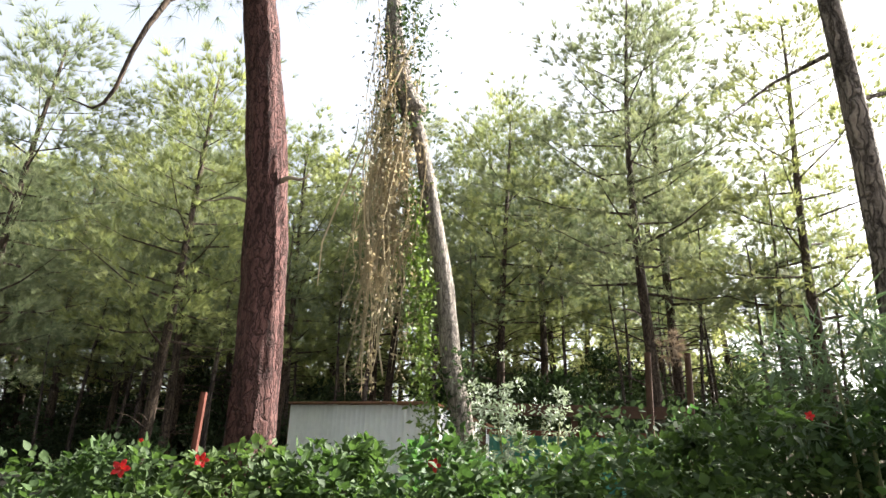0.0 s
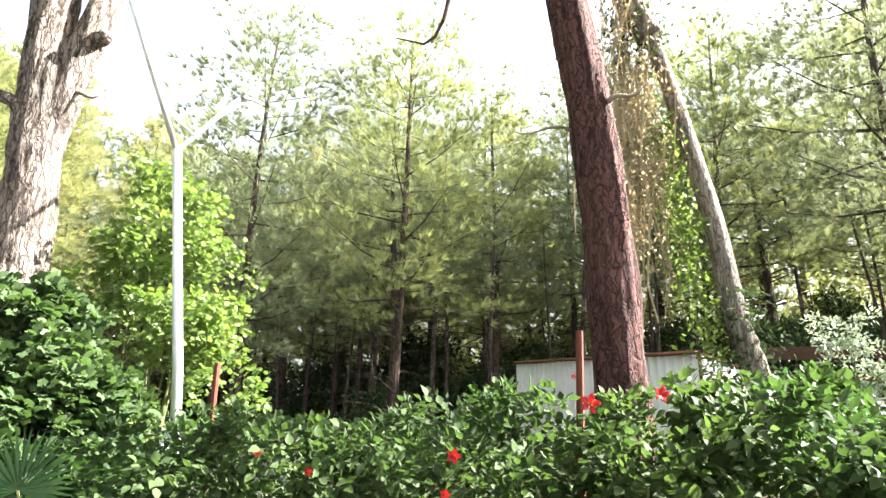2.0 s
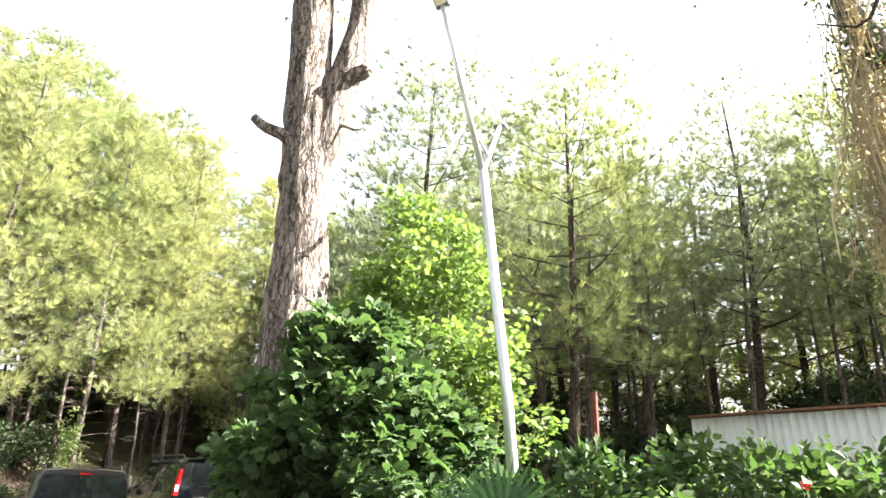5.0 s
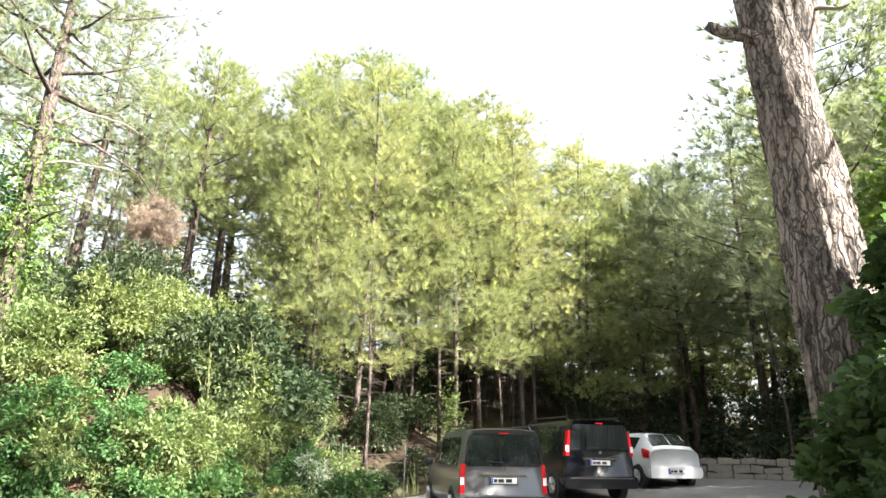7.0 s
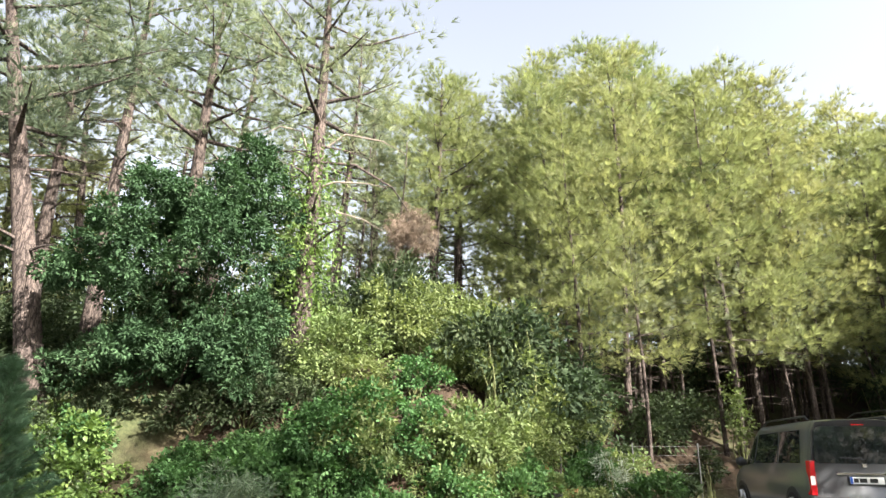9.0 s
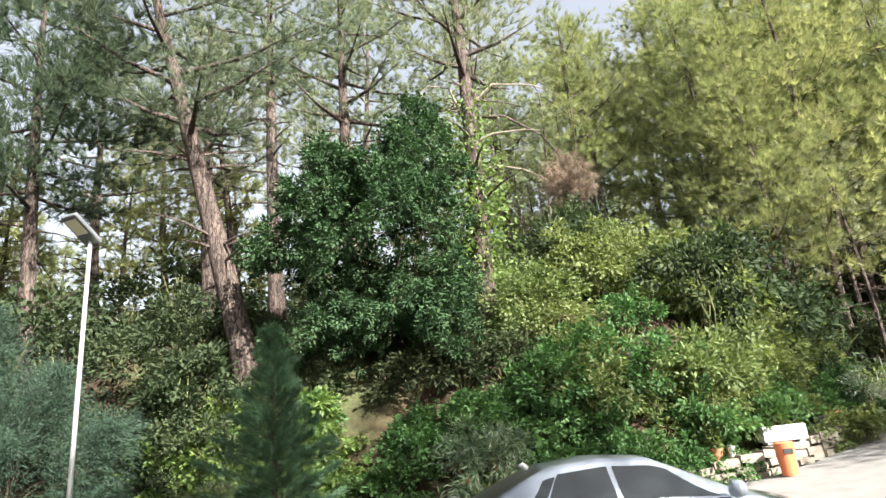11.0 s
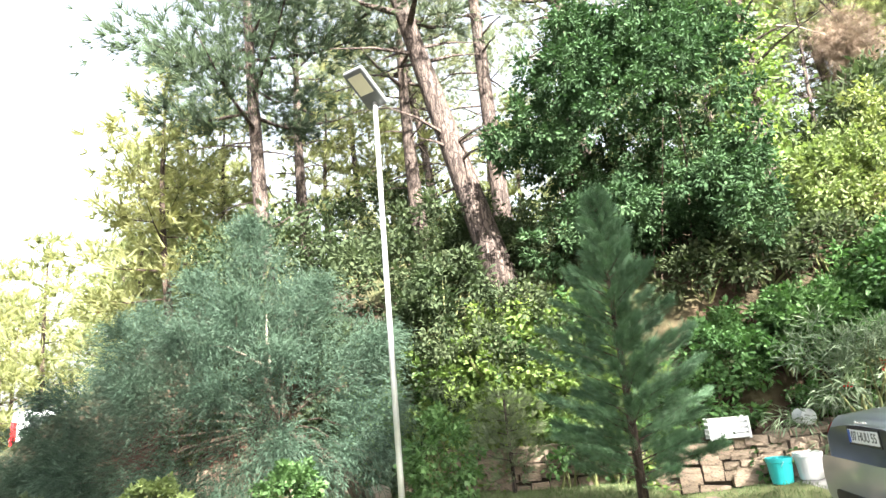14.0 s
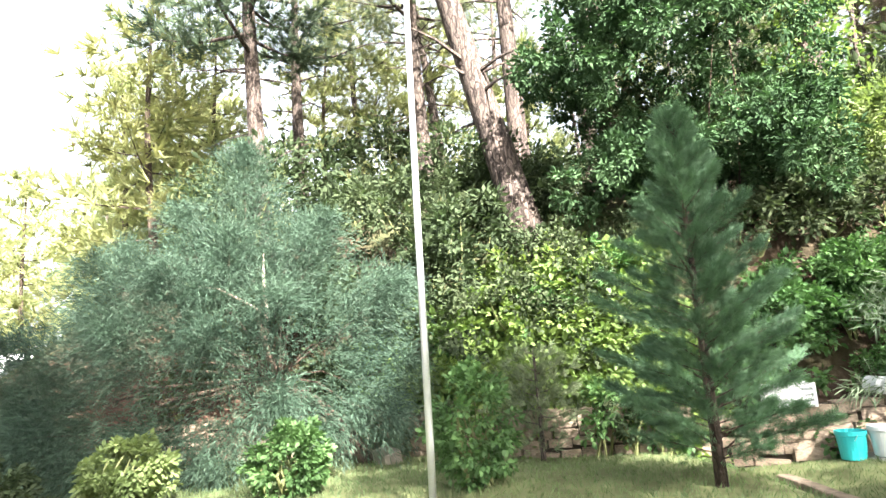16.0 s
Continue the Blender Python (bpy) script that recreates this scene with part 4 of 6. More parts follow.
# silver-leaved shrub, oleander-like bush and wild growth round the hedge
shrub("silver_shrub", place(0.5, 6.2), [((-0.3, 0, 1.25), (0.14, 0.14, 0.6)), ((-0.1, 0, 1.35), (0.15, 0.15, 0.62)), ((0.08, 0.05, 1.2), (0.13, 0.13, 0.6)), ((0.5, 0.1, 1.35), (0.13, 0.14, 0.65)), ((-0.1, 0, 0.7), (0.4, 0.3, 0.6))], 3800, SMALL_OVATE, 0.05, SILVER, "pale silver-leaved shrub behind the hedge", "shrub", "", 203, inner=0.3, lump=0.6)
shrub("slender_leaf_bush", place(2.45, 3.5), [((0, 0, 1.7), (0.65, 0.4, 0.65)), ((0.7, 0.2, 1.5), (0.7, 0.5, 0.8))], 3000, SLIM, 0.16, OLEANDER, "tall bush of long slender grey-green leaves", "bush", "", 204, inner=0.3, lump=0.5)
for i, (x, y, h) in enumerate(((-3.2, 5.6, 1.4), (-0.2, 5.4, 1.2), (1.8, 5.8, 1.6), (2.8, 7.5, 1.5), (-4.2, 7.2, 1.0))):
    shrub("wild_bush", place(x, y), [((0, 0, h * 0.55), (0.8, 0.7, h * 0.5))], 1300, OVATE, 0.085, BRIGHT if i % 2 else UNDERGROWTH, "wild green bush behind the hedge", "bush", "wild bushes", 210 + i, lump=0.45)

# undergrowth of the wood: low, uneven, dark to stand in for canopy shade
r = random.Random(9)
models = [shrub("undergrowth_bush", place(-5.5, 20.5), [((0, 0, 0.7), (1.2, 1.0, 0.8)), ((0.7, 0.2, 0.5), (0.7, 0.7, 0.6))], 1500, SMALL_OVATE, 0.14, UNDERGROWTH, "wild undergrowth bush coloured dark for the shade beneath the pines", "bush", "undergrowth", 230, lump=0.5, inner=0.3),
          shrub("undergrowth_bush", place(-6.5, 19.0), [((0, 0, 0.9), (0.9, 0.9, 1.0))], 1300, SMALL_OVATE, 0.12, UNDERGROWTH, "evergreen bush coloured dark for the shade beneath the pines", "bush", "undergrowth", 231, lump=0.5, inner=0.3)]
spots = [(r.uniform(-16, 14), r.uniform(13, 21)) for _ in range(34)] + [(r.uniform(-26, 20), r.uniform(22, 34)) for _ in range(46)] + [(r.uniform(-20, -5), r.uniform(20.6, 23.5)) for _ in range(22)] + [(r.uniform(-29, -21), r.uniform(6, 21)) for _ in range(22)]
spots += [(r.uniform(-36, -25), r.uniform(-12, 9)) for _ in range(18)] + [(r.uniform(-42, -27), r.uniform(-30, -13)) for _ in range(16)] + [(r.uniform(-28, -23), r.uniform(-3, 5)) for _ in range(14)] + [(r.uniform(-21.8, -20.4), r.uniform(4, 7)) for _ in range(6)] + [(r.uniform(-40, -36), r.uniform(-14, 24)) for _ in range(16)]
for i, (x, y) in enumerate(spots):
    if x < -8.5 and y < 20.5 and x > wall_line(y) - 0.5 or -6.5 < x < 4 and 9 < y < 17.5 or math.hypot(x + 28.4, y + 18) < 5:
        continue
    m = models[i % 2]
    s = r.uniform(0.9, 1.5) + (0.5 if y > 22 or x < -30 else 0)
    copy_thing(m, pose(x, y, land(x, y) - 0.15, 0, 0, r.uniform(0, 360)) @ Matrix.Diagonal((s, s, s * r.uniform(0.8, 1.3), 1)))

# ---- the bank above the garden ----
def clumps(seed, n, centre, radii, small, low=-0.6):
    """Round leaf clumps over a large body, as an evergreen carries them."""
    r = np.random.default_rng(seed)
    p, d = lumpy(r, n, centre, radii, 0.8, low, 0.25)
    return [(tuple(q), (small * r.uniform(0.7, 1.3), small * r.uniform(0.7, 1.3), small * r.uniform(0.6, 1.0))) for q in p]


zc = land(-21.9, -2.85)
evergreen = [((-0.2, 0, 3.0), (0.9, 1.2, 1.6)), ((-0.2, 1.2, 4.6), (0.5, 0.6, 0.9)), ((-0.1, 0.2, 1.1), (0.6, 1.1, 0.7))]
evergreen += clumps(303, 70, (0, 0, 2.85), (1.75, 2.1, 2.3), 0.5, -0.85) + clumps(304, 24, (0, 1.25, 4.9), (0.9, 1.0, 1.35), 0.42, -0.6) + clumps(305, 22, (0.3, 0.2, 0.9), (1.3, 1.9, 0.8), 0.4, -0.6)
shrub("evergreen_tree", (-21.9, -2.85, zc), evergreen, 82000, SMALL_OVATE, 0.105, CAROB, "dense dark evergreen tree with glossy rounded leaf clumps", "tree", "", 301, DARK_BARK,
      lump=0.35, inner=0.7, stems=3, low=-0.9, per_knot=46, knot_size=0.95)
for x, y, bodies, n, leaf, size, mat, name, label, seed in (
        (-22.0, 3.4, [((0, 0, 0.9), (1.3, 1.7, 1.0)), ((0.3, 1.5, 0.6), (1.1, 1.2, 0.9)), ((0.2, -1.3, 0.7), (1.0, 1.0, 0.9))], 10000, SMALL_OVATE, 0.11, OLIVE_SHRUB, "bank_shrub", "broad sunlit olive-green shrub on the bank", 311),
        (-20.3, 1.4, [((0, 0, 0.3), (0.8, 1.4, 0.9)), ((0.5, 1.2, 0.1), (0.7, 1.0, 0.8)), ((0.3, -1.1, 0.1), (0.7, 0.9, 0.7))], 6400, BROAD, 0.095, BRIGHT, "bank_shrub", "bright green leafy shrub on the bank", 312),
        (-19.6, 4.4, [((0, 0, 0.5), (0.8, 1.1, 0.9)), ((0.4, -0.9, 0.3), (0.7, 0.8, 0.8))], 3000, SLIM, 0.15, OLIVE_SHRUB, "bank_shrub", "feathery light green shrub above the wall", 313),
        (-20.2, -1.2, [((0, 0, 0.3), (0.8, 1.0, 0.8)), ((0.4, 0.8, 0), (0.6, 0.8, 0.7))], 4800, BROAD, 0.095, BRIGHT, "bank_shrub", "bright green leafy shrub on the bank", 314),
        (-20.4, -5.2, [((0, 0, 0.7), (0.8, 1.0, 1.0)), ((0.5, 0.6, 0), (0.6, 0.8, 0.7)), ((0.4, -0.9, 0.1), (0.6, 0.8, 0.8))], 5600, BROAD, 0.075, UNDERGROWTH, "bank_shrub", "dull green trailing leaves over the bank", 315),
        (-20.6, -6.9, [((0, 0, 0.7), (0.9, 1.0, 1.2)), ((0.3, 0.5, 1.6), (0.7, 0.7, 0.6))], 3000, SMALL_OVATE, 0.14, UNDERGROWTH, "bank_shrub", "dark green bush on the bank", 316),
        (-21.6, 0.9, [((0, 0, 0.7), (1.0, 1.2, 1.0))], 3600, SMALL_OVATE, 0.11, OLIVE_SHRUB, "bank_shrub", "sunlit olive-green shrub on the bank", 319),
        (-20.0, -3.0, [((0, 0, 0.2), (0.6, 0.9, 0.6)), ((0.5, 0.5, -0.6), (0.5, 0.6, 0.6))], 3600, BROAD, 0.09, BRIGHT, "bank_shrub", "bright green leafy shrub on the bank", 320),
        (-19.6, 0.2, [((0, 0, 0.0), (0.6, 1.0, 0.8)), ((0.4, 0.8, -0.4), (0.5, 0.8, 0.6))], 4000, BROAD, 0.09, BRIGHT, "bank_shrub", "bright green leafy shrub on the bank", 321),
        (-19.3, 2.6, [((0, 0, 0.3), (0.7, 1.0, 0.9)), ((0.2, 0.9, 0.1), (0.6, 0.8, 0.8))], 3000, SLIM, 0.14, OLIVE_SHRUB, "bank_shrub", "feathery light green shrub above the wall", 322),
        (-20.4, -4.2, [((0, 0, 0.4), (0.6, 0.7, 0.8)), ((0.5, 0, -0.4), (0.5, 0.6, 0.6))], 2600, BROAD, 0.11, VINE, "bank_shrub", "yellow-green trailing vine leaves over the bank", 323),
        (-21.6, -6.6, [((0, 0, 0.8), (1.0, 1.3, 1.3)), ((0, -1.0, 0.5), (0.9, 1.0, 1.0))], 3600, SMALL_OVATE, 0.13, UNDERGROWTH, "bank_shrub", "dark green bush on the bank", 324),
        (-20.2, -6.1, [((0, 0, 0.3), (0.6, 0.8, 0.8)), ((0.5, 0.2, -0.5), (0.4, 0.7, 0.5))], 2600, BROAD, 0.105, VINE, "bank_shrub", "yellow-green trailing vine leaves over the bank", 325),
        (-22.5, -10.5, [((0, 0, 0.8), (1.5, 1.8, 1.3))], 3400, SMALL_OVATE, 0.14, UNDERGROWTH, "bank_shrub", "dark green bush on the bank", 326),
        (-20.8, 6.2, [((0, 0, 0.4), (0.9, 1.2, 0.8))], 1800, SMALL_OVATE, 0.13, UNDERGROWTH, "bank_shrub", "dusty green bush beside the fence", 317),
        (-24.0, 5.2, [((0, 0, 0.6), (1.3, 1.5, 1.1))], 3400, SMALL_OVATE, 0.12, OLIVE_SHRUB, "bank_shrub", "sunlit olive-green shrub on the bank", 318)):
    x -= float(np.interp(y, (-8, -5.8, -2.7, 1, 3, 6), (2.2, 1.3, 0.55, 0.2, 0.5, 0.1)))
    shrub(name, place(x, y), bodies, n, leaf, size, mat, label, "shrub", "shrubs on the bank", seed, lump=0.5)
rk = random.Random(31)
cover = [shrub("bank_shrub", place(-22.6, 1.8), [((0, 0, 0.5), (0.8, 0.8, 0.7))], 1500, SMALL_OVATE, 0.12, UNDERGROWTH, "dense dusty green shrub on the bank", "shrub", "shrubs on the bank", 350, lump=0.5, inner=0.3),
         shrub("bank_shrub", place(-21.0, 2.4), [((0, 0, 0.4), (0.7, 0.8, 0.6))], 2000, BROAD, 0.085, BRIGHT, "bright green leafy shrub on the bank", "shrub", "shrubs on the bank", 351, lump=0.5, inner=0.3),
         shrub("bank_shrub", place(-23.2, 4.4), [((0, 0, 0.5), (0.9, 0.9, 0.7))], 1600, SMALL_OVATE, 0.12, OLIVE_SHRUB, "sunlit olive-green shrub on the bank", "shrub", "shrubs on the bank", 352, lump=0.5, inner=0.3)]
cover.append(shrub("bank_shrub", place(-21.4, -4.6), [((0, 0, 0.3), (0.6, 0.7, 0.5)), ((0.3, 0.2, 0), (0.4, 0.5, 0.5))], 1500, BROAD, 0.115, VINE, "yellow-green trailing vine leaves over the bank", "shrub", "shrubs on the bank", 353, lump=0.6, inner=0.3))
for i in range(120):
    y = rk.uniform(-11.5, 6.8)
    x = wall_line(y) - rk.choice((0.45, 0.6, 0.8, 1.0, 1.3, 1.8, 2.6, 3.6, 4.6))
    if abs(x + 20.7) < 0.6 and abs(y + 3.05) < 0.5:
        continue
    deep = wall_line(y) - x
    k = (0 if deep > 1.5 or y < -8 else 3 if y < -3.8 and i % 5 < 3 else 1) if y < 0.5 else (1 if deep < 1.0 else 2)
    s = rk.uniform(0.65, 1.1)
    copy_thing(cover[k], pose(x, y, land(x, y) - 0.1, 0, 0, rk.uniform(0, 360)) @ Matrix.Diagonal((s, s, s * rk.uniform(0.8, 1.25), 1)))
for x, y, k, s in ((-20.6, -0.6, 1, 0.9), (-21.2, -0.2, 0, 0.9), (-21.8, 0.4, 2, 0.9), (-20.9, 0.5, 1, 1.0), (-21.4, 1.0, 2, 0.9), (-20.4, 0.1, 1, 0.9), (-22.3, -0.6, 0, 0.9), (-22.5, 1.0, 2, 0.8), (-21.1, -1.1, 1, 0.7), (-21.7, -0.7, 0, 0.7)):
    copy_thing(cover[k], pose(x, y, land(x, y) - 0.1, 0, 0, rk.uniform(0, 360)) @ Matrix.Diagonal((s, s, s * rk.uniform(0.8, 1.2), 1)))
for i in range(18):
    y = -6.6 + 2.9 * i / 17
    x, s = wall_line(y) - rk.uniform(0.25, 1.1), rk.uniform(0.7, 1.05)
    copy_thing(cover[3], pose(x, y, land(x, y) - 0.1, 0, 0, rk.uniform(0, 360)) @ Matrix.Diagonal((s, s, s * rk.uniform(0.8, 1.2), 1)))
for i in range(16):
    x, y = rk.uniform(-24.6, -20.4), rk.uniform(3.6, 8.2)
    s = rk.uniform(0.7, 1.2)
    copy_thing(cover[2], pose(x, y, land(x, y) - 0.1, 0, 0, rk.uniform(0, 360)) @ Matrix.Diagonal((s, s, s * rk.uniform(0.8, 1.2), 1)))
for x, y, k, s in ((-19.2, 2.3, 1, 0.85), (-19.05, 2.9, 1, 0.7), (-19.4, 4.7, 2, 0.8), (-19.3, 5.2, 2, 0.7), (-19.15, 1.6, 1, 0.8), (-22.2, 10.3, 0, 1.2), (-22.8, 11.2, 0, 1.3), (-21.8, 9.5, 0, 1.1),
                   (-22.6, 12.3, 0, 1.2), (-20.75, -3.2, 0, 0.55), (-20.9, -2.4, 0, 0.6), (-19.6, 3.4, 2, 0.8)):
    copy_thing(cover[k], pose(x, y, land(x, y) - 0.15, 0, 0, rk.uniform(0, 360)) @ Matrix.Diagonal((s, s, s * rk.uniform(0.8, 1.1), 1)))
shrub("silver_plant", place(-19.6, 6.6), [((0, 0, 0.6), (0.5, 0.5, 0.6)), ((0.1, -0.3, 0.9), (0.15, 0.15, 0.6))], 900, SLIM, 0.14, SILVER, "silver-grey upright plant beside the parking place", "plant", "", 330, inner=0.3, lump=0.6)
shrub("oleander_bush", place(-19.05, -1.5), [((0, 0, 0.95), (0.65, 1.05, 0.8)), ((0.15, 0.2, 1.3), (0.4, 0.6, 0.5))], 2600, SLIM, 0.17, OLEANDER, "grey-green oleander bush with red flowers", "bush", "", 331, inner=0.4, lump=0.4)


def grey_tree():
    """Wide feathery tree: soft plumes of narrow grey-green leaves that bend over at their ends."""
    x, y = -21.3, -8.3
    z0 = land(-21.2, -7.9)
    t = thing("feathery_tree", (x, y, z0), "wide feathery tree with hanging grey-green leaves and a leaning trunk", "tree")
    crotch = Vector((-0.3, -0.95, 1.25))
    part("trunk", Geo().tube(trunk_axis([(0.12, 0.4, -0.15), (0.0, 0.12, 0.3), (-0.15, -0.35, 0.8), crotch, (-0.4, -1.3, 2.2)], 24), [0.12 - 0.0026 * i for i in range(25)], 12, True, bark_wobble(0.15, 5, 4)), DARK_BARK, t, smooth=True)
    r = np.random.default_rng(401)
    plumes = [((-0.1, -1.35, 2.6), (0.0, 0.0, 1.0), 2.1, 0.55), ((-0.2, -1.9, 2.2), (0.0, -0.3, 1.0), 1.7, 0.5), ((-0.1, -0.7, 2.1), (0.1, 0.45, 1.0), 1.5, 0.5), ((-0.2, -2.4, 1.8), (0.1, -0.5, 0.9), 1.7, 0.5),
              ((0.2, -0.2, 1.5), (0.2, 0.8, 0.6), 1.5, 0.48), ((0.1, 0.0, 1.1), (0.4, 0.9, 0.25), 1.25, 0.45), ((-0.4, 0.1, 1.7), (-0.2, 0.8, 0.7), 1.2, 0.42), ((0.5, -3.0, 1.2), (0.3, -0.9, 0.5), 1.5, 0.5),
              ((0.4, -3.3, 0.7), (0.4, -1.0, 0.15), 1.3, 0.5), ((-0.4, -3.0, 1.5), (-0.3, -0.9, 0.6), 1.5, 0.5), ((0.7, -2.2, 1.3), (0.8, -0.3, 0.5), 1.2, 0.48), ((0.8, -1.4, 1.2), (0.9, 0.1, 0.4), 1.1, 0.46),
              ((0.8, -2.9, 0.7), (0.8, -0.6, 0.1), 1.1, 0.48), ((0.7, -2.0, 0.6), (0.9, -0.1, 0.0), 1.1, 0.45), ((0.7, -0.9, 0.9), (0.8, 0.4, 0.1), 1.1, 0.42), ((0.4, -3.9, 0.5), (0.4, -1.0, -0.1), 0.9, 0.45),
              ((-0.3, -3.8, 1.0), (0.0, -1.0, 0.3), 1.0, 0.45), ((0.9, -2.7, 0.2), (0.7, -0.5, -0.3), 0.9, 0.45), ((0.8, -3.5, 0.2), (0.6, -0.7, -0.3), 0.8, 0.42), ((-0.6, -1.0, 2.4), (-0.6, 0.2, 0.9), 1.5, 0.5), ((0.5, -1.9, 1.7), (0.6, -0.1, 0.8), 1.2, 0.5), ((0.5, -0.9, 1.5), (0.6, 0.3, 0.6), 1.1, 0.45),
              ((0.3, -2.7, 1.9), (0.3, -0.5, 0.9), 1.1, 0.5), ((0.6, -3.4, 1.0), (0.5, -0.6, 0.5), 1.1, 0.48), ((0.9, -1.7, 0.3), (0.7, -0.1, -0.3), 0.9, 0.42), ((0.2, -1.5, 2.0), (0.2, 0.1, 1.0), 1.3, 0.5), ((0.6, -0.6, 0.75), (0.7, 0.5, -0.2), 1.0, 0.42), ((0.9, -1.3, 0.6), (0.8, 0.1, -0.3), 1.0, 0.42),
              ((0.9, -2.3, 0.5), (0.8, -0.2, -0.3), 1.0, 0.45), ((0.5, 0.0, 0.85), (0.5, 0.8, -0.2), 1.0, 0.42), ((0.9, -3.1, 0.5), (0.7, -0.5, -0.3), 1.0, 0.45), ((0.0, -4.2, 0.8), (0.3, -1.0, 0.2), 1.0, 0.45)]
    pts, dirs, limbs = [], [], Geo()
    for c, d, length, wide in plumes:
        o, d = Vector((c[0] * 1.05, -1.4 + (c[1] + 1.4) * 1.1, c[2] * (1.0 if c[2] < 1.2 else 1.14))), Vector(d).normalized()
        limbs.tube([crotch, crotch.lerp(o, 0.6) + Vector((0, 0, 0.12)), o, o + d * length * 0.7], [0.018, 0.013, 0.009, 0.003], 5, False)
        n = int(1050 * length * wide)
        u = r.uniform(0, 1, n) ** 0.8
        cross = r.normal(0, 1, (n, 3))
        cross -= np.outer(cross @ np.array(d), np.array(d))
        p = np.array(o) + np.outer(u * length - 0.25 * length, np.array(d)) + cross * (wide * 0.5 * np.sin(np.clip(0.18 + 0.8 * u, 0, 1) * math.pi))[:, None]
        for q, k in zip(p, cross):
            h = np.array(d) * 0.8 + k * 0.35 + (0, 0, 0.15) + r.normal(0, 0.15, 3)
            pos = q.copy()
            for _ in range(8):
                pos = pos + h * 0.045
                h = h + np.array((0, 0, -0.11))
                pts.append(pos + r.normal(0, 0.02, 3)), dirs.append(h + r.normal(0, 0.4, 3))
    pts, dirs = np.array(pts), np.array(dirs)
    part("leaves", leaf_mesh("leaves", WILLOW, pts, dirs, r.uniform(0.07, 0.125, len(pts)), SLIM, r), WILLOW, t)
    part("branch_mass", limbs, DARK_BARK, t)
    part("dead_branch", Geo().tube([(0.2, -1.0, 1.9), (0.3, -0.95, 2.2), (0.35, -0.97, 2.55), (0.3, -0.98, 2.95)], [0.03, 0.027, 0.022, 0.01], 6).tube([(0.25, -0.97, 2.1), (0.35, -1.25, 2.3), (0.35, -1.6, 2.5), (0.3, -1.9, 2.55)], [0.02, 0.017, 0.012, 0.006], 6), DEAD_WOOD, t)


grey_tree()


def cypress(at, height, radius, count, seed, label):
    t = thing("cypress", at, label, "tree")
    r = np.random.default_rng(seed)
    part("trunk", Geo().tube([(0, 0, -0.1), (0.01, 0, height * 0.4), (0.0, 0, height * 0.97)], [0.055, 0.035, 0.006], 10), DARK_BARK, t, smooth=True)
    pts, dirs, limbs = [], [], Geo()
    n = 120
    for k in range(n):
        f = (k + 0.5) / n
        z = height * (0.07 + 0.93 * f)
        a = k * 2.4 + r.uniform(-0.4, 0.4)
        prof = ((1 - f) ** 0.85 * (0.92 + 0.08 * min(1, f / 0.15)) + 0.05) * (0.55 + 0.55 * math.sin(k * 1.7) ** 2)
        length = radius * prof * r.uniform(0.75, 1.2)
        tip = np.array((math.cos(a) * length, math.sin(a) * length, z + length * (0.30 + 0.5 * f)))
        o = np.array((0, 0, z))
        limbs.tube([tuple(o), tuple(tip)], [0.009, 0.002], 4, False)
        m = max(10, int(count / n * (0.3 + 1.6 * prof)))
        s = 1 - 0.75 * r.uniform(0, 1, m) ** 1.3
        pts.append(o + (tip - o) * s[:, None] + r.normal(0, 0.05, (m, 3)) * (1.25 - s)[:, None])
        dirs.append(np.tile((tip - o) / length, (m, 1)) + r.normal(0, 0.38, (m, 3)) + (0, 0, 0.15))
    pts, dirs = np.concatenate(pts), np.concatenate(dirs)
    part("branch_mass", limbs, DARK_BARK, t)
    part("foliage", leaf_mesh("foliage", CYPRESS, pts, dirs, r.uniform(0.06, 0.13, len(pts)), SPRAY, r), CYPRESS, t)


cypress(place(-17.6, -4.7), 3.15, 0.92, 19000, 501, "young blue-green cypress with feathery upswept sprays")
pine(place(-20.2, -5.75), 1.35, 0.3, 0.45, 0.02, 420, 502, NEEDLE, PINE_BARK, "small soft-needled young pine before the stone wall", branches=16, dead=0, size=0.16, group="")
for x, y, rx, h, mat, seed in ((-18.6, -8.38, 0.36, 0.62, BRIGHT, 511), (-18.6, -9.95, 0.34, 0.6, OLIVE_SHRUB, 512), (-18.3, -6.62, 0.38, 1.0, BRIGHT, 513), (-18.0, -11.0, 0.45, 0.6, UNDERGROWTH, 514)):
    shrub("clipped_shrub", place(x, y), [((0, 0, h * 0.55), (rx * 1.15, rx * 1.15, h * 0.55))], 3400, BROAD, 0.062, mat, "small rounded garden shrub standing on the lawn", "shrub", "clipped shrubs", seed, lump=0.2, low=-0.9)


for i, (x, y, h, mat) in enumerate(((-18.95, -5.0, 0.9, BRIGHT), (-18.9, -4.3, 0.5, BRIGHT), (-18.95, -1.6, 0.6, UNDERGROWTH), (-18.95, -6.9, 0.8, UNDERGROWTH), (-18.95, -7.5, 0.5, UNDERGROWTH), (-18.9, -4.65, 0.7, UNDERGROWTH), (-18.95, -8.1, 0.7, UNDERGROWTH))):
    x = wall_line(y) + 0.24
    shrub("wall_plant", place(x, y), [((0, 0, h * 0.5), (0.22, 0.35, h * 0.5))], 420, BROAD, 0.085, mat, "leafy green plant growing against the stone wall", "plant", "plants by the wall", 540 + i, lump=0.5, inner=0.2, stems=5)


